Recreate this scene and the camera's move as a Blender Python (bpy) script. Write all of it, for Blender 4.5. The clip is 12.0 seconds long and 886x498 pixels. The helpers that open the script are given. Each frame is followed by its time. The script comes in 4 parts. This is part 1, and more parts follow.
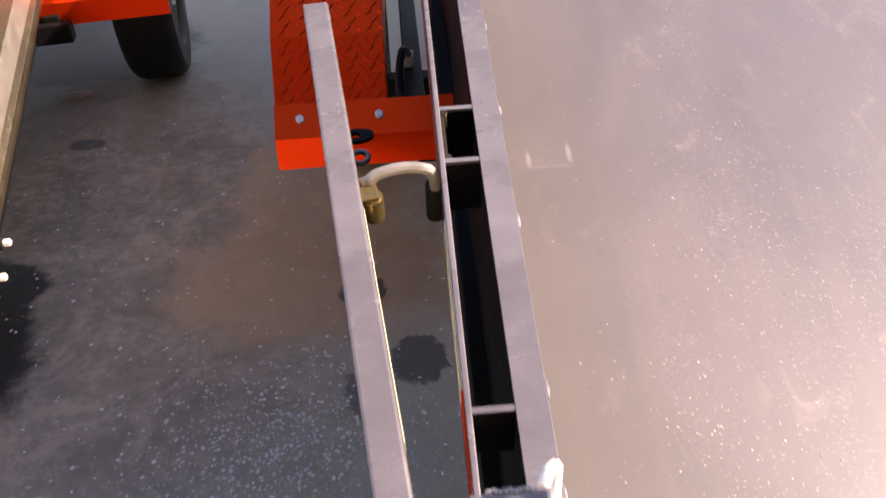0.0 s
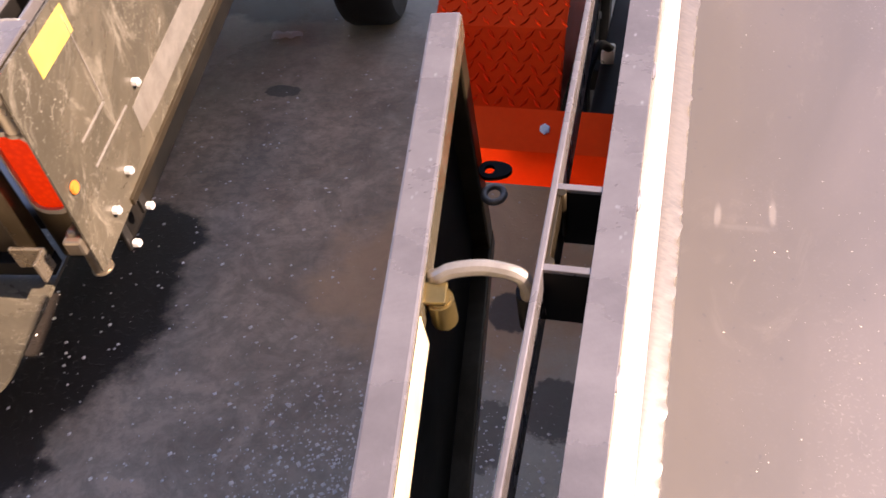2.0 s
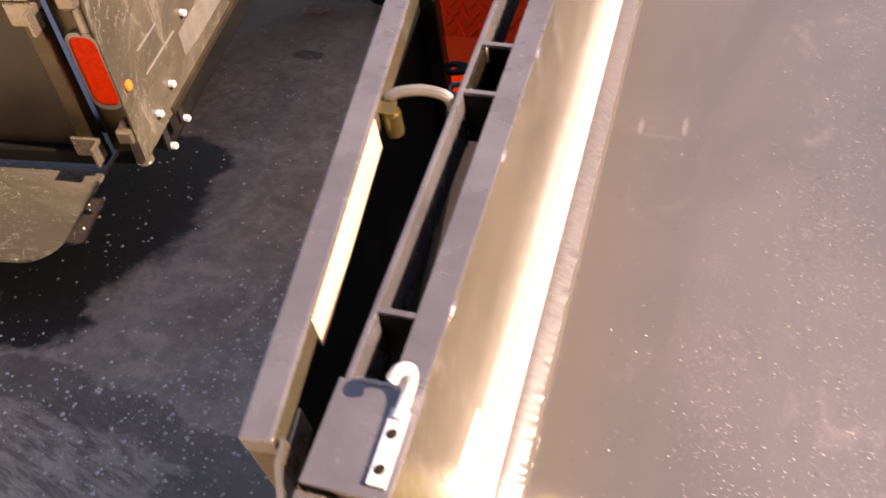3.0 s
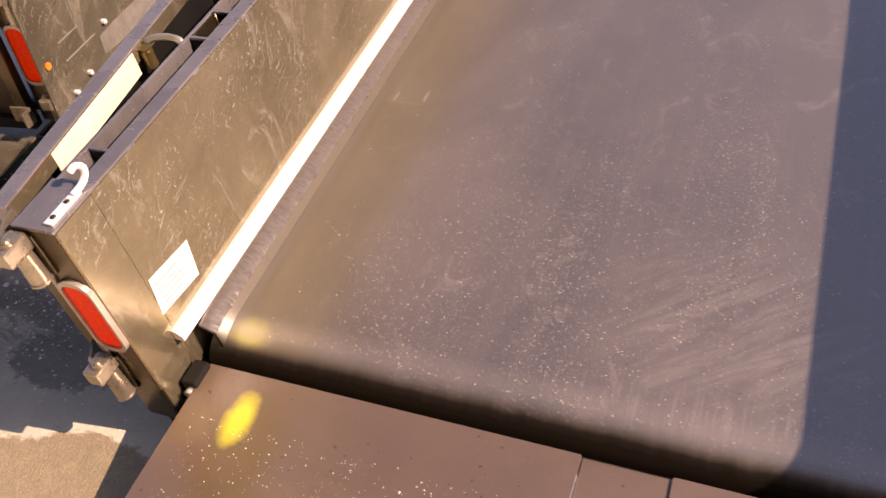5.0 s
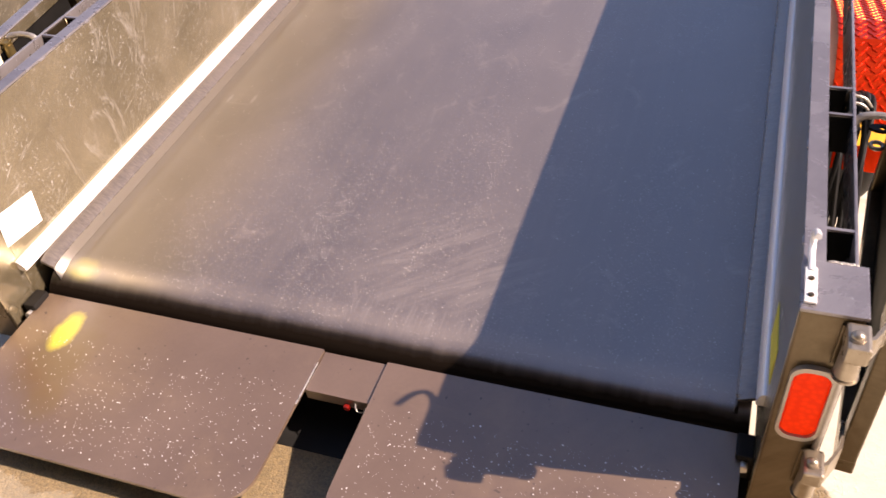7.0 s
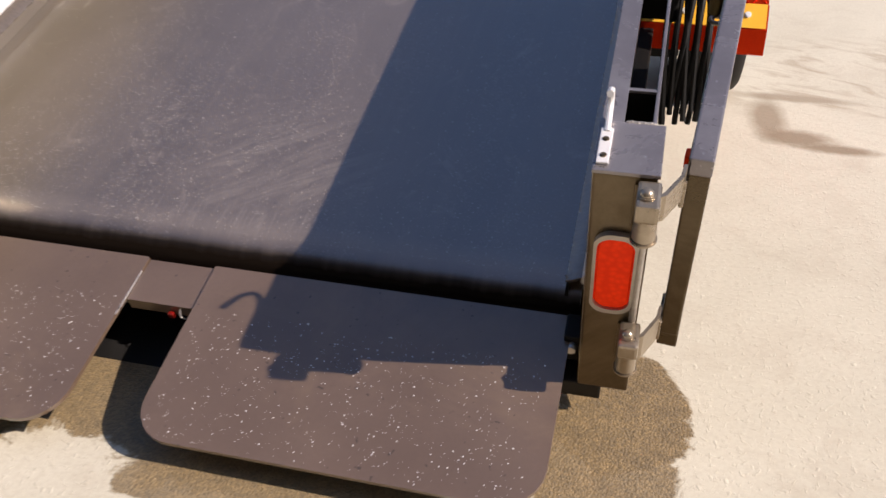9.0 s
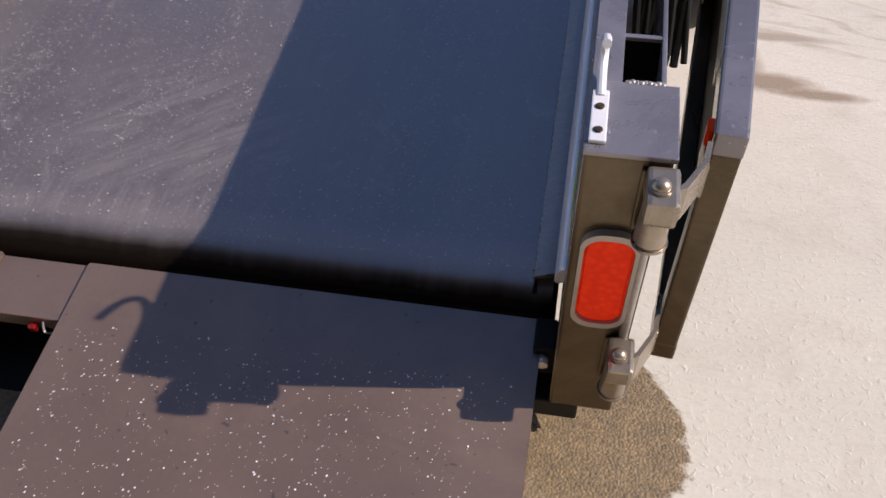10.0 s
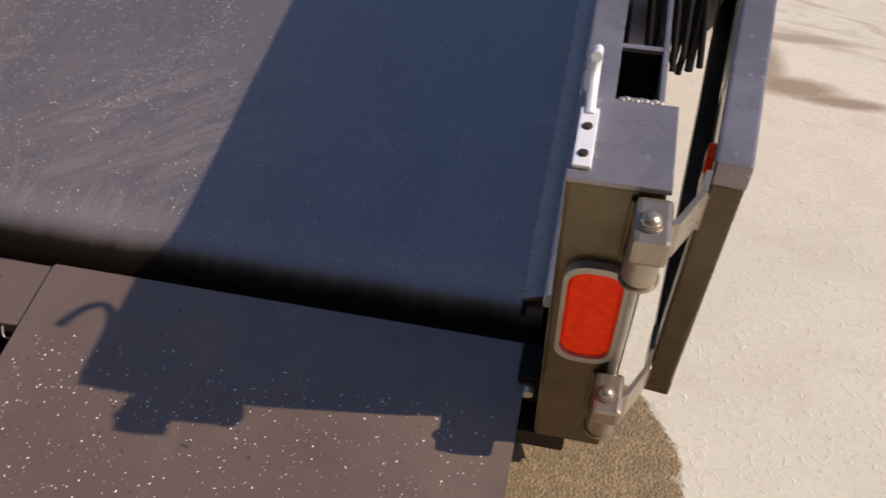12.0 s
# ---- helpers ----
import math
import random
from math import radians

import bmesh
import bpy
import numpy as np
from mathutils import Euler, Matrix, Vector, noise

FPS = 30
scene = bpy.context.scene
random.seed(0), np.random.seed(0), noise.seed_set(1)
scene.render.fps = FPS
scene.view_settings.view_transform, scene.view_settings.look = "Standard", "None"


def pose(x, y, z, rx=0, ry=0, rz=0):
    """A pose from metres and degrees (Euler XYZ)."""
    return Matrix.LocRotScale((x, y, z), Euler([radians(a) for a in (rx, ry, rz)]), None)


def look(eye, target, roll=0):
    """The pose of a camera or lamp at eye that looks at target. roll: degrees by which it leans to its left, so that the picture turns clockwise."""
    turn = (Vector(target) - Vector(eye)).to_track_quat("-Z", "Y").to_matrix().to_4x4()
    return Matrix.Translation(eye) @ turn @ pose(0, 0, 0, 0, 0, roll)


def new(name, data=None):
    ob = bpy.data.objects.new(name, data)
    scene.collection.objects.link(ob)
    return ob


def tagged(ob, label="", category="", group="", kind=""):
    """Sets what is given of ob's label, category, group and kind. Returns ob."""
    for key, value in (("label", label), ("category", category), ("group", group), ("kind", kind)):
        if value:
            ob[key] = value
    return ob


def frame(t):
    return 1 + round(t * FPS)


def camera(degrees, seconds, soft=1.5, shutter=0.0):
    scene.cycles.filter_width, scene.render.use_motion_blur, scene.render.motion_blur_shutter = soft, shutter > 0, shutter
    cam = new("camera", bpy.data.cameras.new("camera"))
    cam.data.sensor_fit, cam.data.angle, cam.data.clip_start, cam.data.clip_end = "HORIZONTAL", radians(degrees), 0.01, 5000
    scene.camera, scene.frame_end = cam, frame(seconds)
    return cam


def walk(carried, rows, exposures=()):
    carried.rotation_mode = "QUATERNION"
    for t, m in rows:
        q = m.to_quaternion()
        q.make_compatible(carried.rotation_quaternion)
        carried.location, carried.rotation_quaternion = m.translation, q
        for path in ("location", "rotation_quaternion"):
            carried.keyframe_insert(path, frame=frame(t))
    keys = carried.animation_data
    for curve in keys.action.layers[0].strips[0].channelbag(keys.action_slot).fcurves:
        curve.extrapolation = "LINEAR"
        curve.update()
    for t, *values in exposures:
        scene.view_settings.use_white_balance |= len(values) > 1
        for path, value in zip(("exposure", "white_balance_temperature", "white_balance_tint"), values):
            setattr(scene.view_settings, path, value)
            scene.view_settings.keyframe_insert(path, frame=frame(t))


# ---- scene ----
cam = camera(54.4, 12.0, soft=1.5, shutter=0.3)
TILT = 16.2                     # degrees by which the dump bed is raised
Z0 = 0.296                      # height in bed coordinates of the ground under the rear posts
BED = pose(0, 0, 0, TILT) @ Matrix.Translation((0, 0, -Z0))
# the camera's way in bed coordinates: seconds, eye, target, roll
PATH = [
    (0, (-0.115, -0.176, 1.537), (-0.053, 1.065, -0.03), -1.9),
    (0.5, (-0.114, 0.007, 1.487), (-0.062, 1.248, -0.08), -2.1),
    (1, (-0.064, 0.102, 1.387), (-0.211, 1.209, -0.272), -7.3),
    (1.5, (-0.012, 0.144, 1.39), (-0.344, 1.182, -0.287), -12.6),
    (2, (0.004, 0.098, 1.441), (-0.461, 1.181, -0.175), -13.3),
    (2.5, (0.06, -0.088, 1.499), (-0.453, 1.027, -0.08), -11.5),
    (3, (0.185, -0.214, 1.527), (-0.344, 0.902, -0.046), -11.5),
    (3.5, (0.427, -0.298, 1.525), (-0.175, 0.796, -0.037), -13.2),
    (5.5, (1.043, -0.696, 1.697), (0.356, 0.565, 0.305), -11.4),
    (6, (1.185, -0.837, 1.727), (0.518, 0.473, 0.371), -10.2),
    (6.5, (1.314, -0.855, 1.758), (0.706, 0.482, 0.401), -8.2),
    (8.5, (1.584, -0.997, 1.742), (1.09, 0.318, 0.318), -7.0),
    (9, (1.61, -0.83, 1.636), (1.189, 0.448, 0.156), -6.4),
    (9.5, (1.595, -0.699, 1.526), (1.249, 0.534, -0.01), -4.7),
    (10, (1.535, -0.573, 1.45), (1.277, 0.623, -0.132), -3.0),
    (10.5, (1.54, -0.512, 1.412), (1.295, 0.68, -0.176), -2.6),
    (11, (1.583, -0.495, 1.401), (1.333, 0.693, -0.189), -2.8),
    (11.5, (1.591, -0.49, 1.404), (1.37, 0.702, -0.187), -1.8),
    (12, (1.567, -0.484, 1.407), (1.266, 0.677, -0.193), -2.9),
]
EXPOSURES = [(0.0, 1.55, 7050, 28), (1.0, 1.72, 6900, 28), (2.0, 1.68, 7000, 30), (2.5, 1.70, 6900, 28), (3.0, 1.31, 7280, 30), (3.5, 0.74, 7900, 32), (5.5, 0.88, 7230, 33), (6.0, 1.02, 7030, 31), (6.5, 1.26, 6830, 29), (8.5, 0.60, 6230, 20), (9.0, 0.42, 6030, 19), (9.5, 0.28, 5650, 20), (11.0, 0.40, 5480, 22), (11.5, 0.32, 5780, 19), (12.0, 0.2, 5850, 19)]
walk(cam, [(t, BED @ look(e, a, r)) for t, e, a, r in PATH], EXPOSURES)

# ---- light ----
SUN = Vector((1.34, -0.106, 1.01)).normalized()
world = bpy.data.worlds.new("world")
scene.world = world
world.use_nodes = True
wn = world.node_tree.nodes
sky = wn.new("ShaderNodeTexSky")
sky.sky_type = "NISHITA"
sky.sun_disc = False
sky.sun_elevation = math.asin(SUN.z)
sky.sun_rotation = math.atan2(SUN.x, SUN.y)
wn["Background"].inputs["Strength"].default_value = 0.104
world.node_tree.links.new(sky.outputs[0], wn["Background"].inputs["Color"])
sun_data = bpy.data.lights.new("sun", "SUN")
sun_data.energy, sun_data.angle, sun_data.color = 5.0, radians(0.55), (1.0, 0.852, 0.665)
sun = new("sun", sun_data)
sun.matrix_world = look(SUN * 30, (0, 0, 0))

# ---- materials ----
def nodes_of(name):
    m = bpy.data.materials.new(name)
    m.use_nodes = True
    n = m.node_tree.nodes
    return m, n, m.node_tree.links, n["Principled BSDF"]


def coords(n, links, scale=(1, 1, 1), kind="Object", rot=(0, 0, 0)):
    tc, mp = n.new("ShaderNodeTexCoord"), n.new("ShaderNodeMapping")
    mp.inputs["Scale"].default_value = scale
    turn = n.new("ShaderNodeMapping")
    turn.inputs["Rotation"].default_value = rot
    links.new(tc.outputs[kind], turn.inputs["Vector"])
    links.new(turn.outputs["Vector"], mp.inputs["Vector"])
    return mp.outputs["Vector"]


def noise_node(n, links, vec, scale, detail=5, rough=0.6, distort=0.0):
    t = n.new("ShaderNodeTexNoise")
    t.inputs["Scale"].default_value, t.inputs["Detail"].default_value = scale, detail
    t.inputs["Roughness"].default_value, t.inputs["Distortion"].default_value = rough, distort
    links.new(vec, t.inputs["Vector"])
    return t.outputs["Fac"]


def ramp(n, links, fac, stops):
    r = n.new("ShaderNodeValToRGB")
    e = r.color_ramp.elements
    while len(e) < len(stops):
        e.new(0.5)
    for el, (p, c) in zip(e, stops):
        el.position = p
        el.color = (c, c, c, 1) if isinstance(c, (int, float)) else (*c, 1)
    links.new(fac, r.inputs["Fac"])
    return r.outputs["Color"]


def mix(n, links, fac, a, b, kind="MIX"):
    m = n.new("ShaderNodeMix")
    m.data_type, m.blend_type = "RGBA", kind
    for sock, v in ((m.inputs[0], fac), (m.inputs[6], a), (m.inputs[7], b)):
        if isinstance(v, (int, float)):
            sock.default_value = v if sock == m.inputs[0] else (v, v, v, 1)
        elif isinstance(v, tuple):
            sock.default_value = (*v, 1)
        else:
            links.new(v, sock)
    return m.outputs[2]


def maths(n, links, op, a, b=0.0, c=None):
    m = n.new("ShaderNodeMath")
    m.operation = op
    for i, v in enumerate((a, b, c)):
        if v is None:
            continue
        if isinstance(v, (int, float)):
            m.inputs[i].default_value = v
        else:
            links.new(v, m.inputs[i])
    return m.outputs[0]


def bump(n, links, b, height, strength, distance=0.002):
    k = n.new("ShaderNodeBump")
    k.inputs["Strength"].default_value, k.inputs["Distance"].default_value = strength, distance
    links.new(height, k.inputs["Height"])
    links.new(k.outputs["Normal"], b.inputs["Normal"])


def blob(n, links, v, x, y, rx, ry, strength, rough_edge=0.5, soft=(0.45, 1.15)):
    """A patch with an uneven edge round (x, y)."""
    sep = n.new("ShaderNodeSeparateXYZ")
    links.new(v, sep.inputs[0])
    wob = maths(n, links, "MULTIPLY", maths(n, links, "SUBTRACT", noise_node(n, links, v, 40 if max(rx, ry) < 0.2 else 9, 6, 0.65), 0.5), rough_edge)
    dx = maths(n, links, "DIVIDE", maths(n, links, "SUBTRACT", sep.outputs[0], x), rx)
    dy = maths(n, links, "DIVIDE", maths(n, links, "SUBTRACT", sep.outputs[1], y), ry)
    r = maths(n, links, "SQRT", maths(n, links, "ADD", maths(n, links, "MULTIPLY", dx, dx), maths(n, links, "MULTIPLY", dy, dy)))
    return ramp(n, links, maths(n, links, "ADD", r, wob), [(soft[0], strength), (soft[1], 0.0)])


def soft_tints(n, links, v, col, spots, spot_tint=(0.62, 0.56, 0.015)):
    """Soft dabs of colour at (x, y, half-widths, strength, own colour)."""
    for x, y, rx, ry, k, *own in spots:
        col = mix(n, links, blob(n, links, v, x, y, rx, ry, k), col, own[0] if own else spot_tint)
    return col


def surface(name, dark, light, rough=0.5, metal=0.0, scale=(6, 6, 6), fine=60, rough_var=0.15, bump_strength=0.15,
            dirt=(0.20, 0.16, 0.12), dirt_amount=0.25, coat=0.0, speck=0.0, tint_spots=(), spec=0.5, spots=0.0, scuff=0.0, drops=0.0, coat_rough=0.12, coat_ior=1.5):
    """A painted, bare or rubbery surface with stains at two scales, grain and dust."""
    m, n, links, b = nodes_of(name)
    v = coords(n, links)
    vs = coords(n, links, scale)
    big = noise_node(n, links, vs, 1.0, 6, 0.62, 0.4)
    small = noise_node(n, links, v, fine, 4, 0.7)
    col = mix(n, links, ramp(n, links, big, [(0.3, 0.0), (0.7, 1.0)]), dark, light)
    col = mix(n, links, maths(n, links, "MULTIPLY", small, 0.35), col, tuple(c * 0.6 for c in dark))
    patch = noise_node(n, links, v, 3.1, 7, 0.7, 0.8)
    col = mix(n, links, maths(n, links, "MULTIPLY", ramp(n, links, patch, [(0.5, 0.0), (0.75, 1.0)]), dirt_amount), col, dirt)
    if scuff:
        rub = noise_node(n, links, coords(n, links, (5, 9, 5)), 1.0, 10, 0.74, 1.4)
        col = mix(n, links, ramp(n, links, rub, [(0.55, 0.0), (0.66, scuff)]), col, (0.62, 0.56, 0.45))
        area = ramp(n, links, noise_node(n, links, v, 7, 4, 0.6), [(0.42, 0.0), (0.60, 1.0)])
        for turn, size in ((0.5, (12, 110, 10)), (-0.35, (12, 14, 130)), (0.9, (12, 150, 16))):
            scratch = noise_node(n, links, coords(n, links, size, rot=(turn, 0, 0)), 1.0, 6, 0.72, 0.6)
            lines = maths(n, links, "MULTIPLY", ramp(n, links, scratch, [(0.60, 0.0), (0.68, scuff * 1.3)]), area)
            col = mix(n, links, lines, col, (0.66, 0.61, 0.51))
        chips = noise_node(n, links, v, 150, 2, 0.5)
        col = mix(n, links, maths(n, links, "MULTIPLY", ramp(n, links, chips, [(0.64, 0.0), (0.69, scuff * 1.2)]), area), col, (0.68, 0.63, 0.54))
    if spots:
        vor = n.new("ShaderNodeTexVoronoi")
        vor.inputs["Scale"].default_value = 120
        links.new(coords(n, links, (1, 0.6, 1)), vor.inputs["Vector"])
        rare = ramp(n, links, noise_node(n, links, v, 23, 2), [(0.56, 0.0), (0.64, 1.0)])
        dab = ramp(n, links, maths(n, links, "ADD", vor.outputs["Distance"], maths(n, links, "MULTIPLY", small, 0.35)), [(0.22, spots), (0.40, 0.0)])
        col = mix(n, links, maths(n, links, "MULTIPLY", dab, rare), col, (0.66, 0.66, 0.68))
    if speck:
        dots = noise_node(n, links, v, 260, 1, 0.4)
        col = mix(n, links, ramp(n, links, dots, [(0.70, 0.0), (0.74, speck)]), col, (0.75, 0.70, 0.64))
    if drops:
        wet = noise_node(n, links, v, 95, 1, 0.3)
        col = mix(n, links, ramp(n, links, wet, [(0.75, 0.0), (0.79, drops)]), col, tuple(c * 0.25 for c in dark))
    if tint_spots:
        col = soft_tints(n, links, v, col, tint_spots)
    links.new(col, b.inputs["Base Color"])
    lo, hi = rough - rough_var, rough + rough_var
    links.new(ramp(n, links, mix(n, links, 0.5, big, patch), [(0.3, max(lo, 0.03)), (0.7, min(hi, 1.0))]), b.inputs["Roughness"])
    b.inputs["Metallic"].default_value = metal
    b.inputs["Specular IOR Level"].default_value = spec
    b.inputs["Coat Weight"].default_value = coat
    b.inputs["Coat Roughness"].default_value = coat_rough
    b.inputs["Coat IOR"].default_value = coat_ior
    bump(n, links, b, mix(n, links, 0.5, small, big), bump_strength)
    return m


STEEL = surface("bare_steel", (0.090, 0.066, 0.037), (0.155, 0.118, 0.070), 0.32, 0.85, (5, 5, 9), 90, 0.12, 0.12, (0.30, 0.24, 0.16), 0.45)
STEEL_SIDE = surface("dusty_steel_sheet", (0.27, 0.222, 0.132), (0.45, 0.375, 0.238), 0.20, 0.78, (5, 4, 5), 70, 0.08, 0.10, (0.42, 0.355, 0.25), 0.6, scuff=0.8)
CLAD = surface("polished_steel_cladding", (0.082, 0.071, 0.051), (0.125, 0.109, 0.079), 0.24, 0.3, (3, 3, 3), 60, 0.08, 0.06, (0.30, 0.255, 0.18), 0.4, scuff=0.3)
RAIL = surface("galvanised_rail", (0.235, 0.213, 0.216), (0.340, 0.312, 0.314), 0.27, 0.60, (9, 14, 9), 120, 0.12, 0.25, (0.50, 0.47, 0.46), 0.4, spots=0.6)
BRIGHT = surface("bright_aluminium", (0.84, 0.83, 0.82), (0.93, 0.92, 0.91), 0.30, 0.2, (8, 3, 8), 150, 0.08, 0.1, (0.60, 0.55, 0.48), 0.2)
LINER = surface("polished_metal_liner", (0.88, 0.87, 0.86), (0.95, 0.94, 0.93), 0.33, 0.5, (8, 3, 8), 150, 0.06, 0.08, (0.60, 0.55, 0.48), 0.2)
ZINC = surface("zinc_plate", (0.62, 0.61, 0.60), (0.82, 0.81, 0.80), 0.3, 0.7, (20, 20, 20), 200, 0.1, 0.1, (0.4, 0.35, 0.3), 0.25)
BRASS = surface("yellow_zinc", (0.20, 0.145, 0.055), (0.34, 0.26, 0.11), 0.35, 0.8, (20, 20, 20), 200, 0.1, 0.1, (0.2, 0.15, 0.08), 0.3)
RED = surface("red_metallic_paint", (0.97, 0.042, 0.004), (1.0, 0.070, 0.008), 0.34, 0.88, (5, 5, 5), 110, 0.08, 0.06, (0.95, 0.10, 0.015), 0.25, spec=0.2)
BLACK = surface("black_rubber", (0.008, 0.008, 0.008), (0.018, 0.017, 0.016), 0.6, 0.0, (12, 12, 12), 90, 0.15, 0.2, (0.08, 0.065, 0.05), 0.2, spec=0.3)
# black paint; on pockets, outer skin and open doors it stands for shade
DARK_STEEL = surface("black_paint_and_shade", (0.006, 0.006, 0.006), (0.012, 0.011, 0.010), 0.55, 0.0, (8, 8, 8), 90, 0.12, 0.1, (0.045, 0.034, 0.023), 0.3, spec=0.16)
SKIRT = surface("smeared_rubber_skirt", (0.070, 0.054, 0.036), (0.150, 0.118, 0.082), 0.34, 0.0, (60, 200, 60), 300, 0.06, 0.05, (0.13, 0.10, 0.07), 0.5, coat=1.0, coat_rough=0.25, coat_ior=2.0)
HINGE = surface("scraped_hinge_steel", (0.33, 0.275, 0.20), (0.48, 0.405, 0.31), 0.30, 0.75, (25, 25, 25), 160, 0.10, 0.2, (0.26, 0.20, 0.13), 0.35)
# steel darkened to carry the closed gate's shade
GATE = surface("shaded_steel_gate", (0.050, 0.038, 0.026), (0.105, 0.080, 0.052), 0.34, 0.5, (5, 5, 5), 80, 0.12, 0.1, (0.16, 0.12, 0.075), 0.4)
ROD = surface("dull_zinc_rod", (0.34, 0.31, 0.27), (0.52, 0.48, 0.43), 0.38, 0.6, (30, 30, 30), 200, 0.1, 0.15, (0.25, 0.20, 0.14), 0.35)
TAPE = surface("yellow_reflective_tape", (0.86, 0.79, 0.52), (0.92, 0.86, 0.62), 0.25, 0.0, (20, 20, 20), 400, 0.05, 0.05, (0.5, 0.42, 0.2), 0.15, 0.6)
DEEP_TAPE = surface("deep_yellow_tape", (0.62, 0.46, 0.09), (0.70, 0.53, 0.12), 0.3, 0.0, (20, 20, 20), 300, 0.05, 0.03)
STICKER = surface("white_sticker", (0.76, 0.75, 0.73), (0.84, 0.83, 0.81), 0.4, 0.0, (20, 20, 20), 200, 0.05, 0.05, (0.6, 0.55, 0.48), 0.2)
INK = surface("sticker_ink", (0.34, 0.33, 0.33), (0.42, 0.41, 0.40), 0.5, 0.0, (20, 20, 20), 200)
YELLOW = surface("yellow_paint", (0.62, 0.56, 0.02), (0.72, 0.66, 0.04), 0.5, 0.0, (30, 30, 30), 200, 0.1, 0.1, (0.4, 0.34, 0.1), 0.3)
# brown-gold dabs: light thrown off the side wall, put into the plate's colour
PLATE = surface("dusty_apron_plate", (0.118, 0.077, 0.050), (0.160, 0.108, 0.074), 0.45, 0.0, (4, 4, 4), 130, 0.1, 0.12, (0.24, 0.165, 0.095), 0.4, coat=1.0, coat_rough=0.26, coat_ior=1.75, drops=0.7, tint_spots=[(0.165, -0.06, 0.095, 0.15, 0.75, (0.105, 0.066, 0.018)), (0.21, -0.17, 0.05, 0.07, 0.55, (0.12, 0.078, 0.022)), (0.06, -0.03, 0.05, 0.05, 0.3, (0.22, 0.15, 0.06)), (0.138, 0.000, 0.033, 0.062, 0.95)])
GRIT = surface("pale_grit", (0.80, 0.77, 0.74), (0.92, 0.90, 0.88), 0.8, 0.0, (40, 40, 40), 300)
BOARD = surface("dark_brown_board", (0.07, 0.045, 0.028), (0.13, 0.088, 0.055), 0.7, 0.0, (20, 20, 1.5), 90, 0.1, 0.2, (0.05, 0.036, 0.026), 0.3)
BELT_GRIT = surface("dull_grit", (0.70, 0.66, 0.62), (0.84, 0.80, 0.76), 0.8, 0.0, (40, 40, 40), 300)
BEZEL = surface("pale_bezel", (0.42, 0.37, 0.31), (0.55, 0.50, 0.43), 0.32, 0.45, (20, 20, 20), 200, 0.08, 0.08, (0.3, 0.25, 0.2), 0.3)
# red paint as it looks in full sun, put into the colour
SUNLIT_SLOPE = surface("sunlit_red_as_orange", (0.92, 0.47, 0.02), (0.95, 0.53, 0.03), 0.4, 0.0, (20, 20, 20), 300, 0.05, 0.03)
AMBER = surface("amber_lens", (0.75, 0.22, 0.03), (0.85, 0.28, 0.05), 0.2, 0.0, (40, 40, 40), 300, 0.05, 0.02, coat=0.5)


def lens_material():
    m, n, links, b = nodes_of("lit_red_lens")
    v = coords(n, links, (1, 1, 1))
    w = n.new("ShaderNodeTexVoronoi")
    w.inputs["Scale"].default_value = 110
    links.new(v, w.inputs["Vector"])
    col = ramp(n, links, w.outputs["Distance"], [(0.1, (0.86, 0.042, 0.002)), (0.7, (0.74, 0.028, 0.001))])
    links.new(col, b.inputs["Base Color"])
    links.new(col, b.inputs["Emission Color"])
    b.inputs["Emission Strength"].default_value = 0.16
    b.inputs["Roughness"].default_value = 0.3
    b.inputs["Specular IOR Level"].default_value = 0.06
    bump(n, links, b, w.outputs["Distance"], 0.05, 0.001)
    return m


LENS = lens_material()


LENS_OFF = surface("dull_red_lens", (0.20, 0.008, 0.004), (0.28, 0.012, 0.006), 0.35, 0.0, (30, 30, 30), 300)


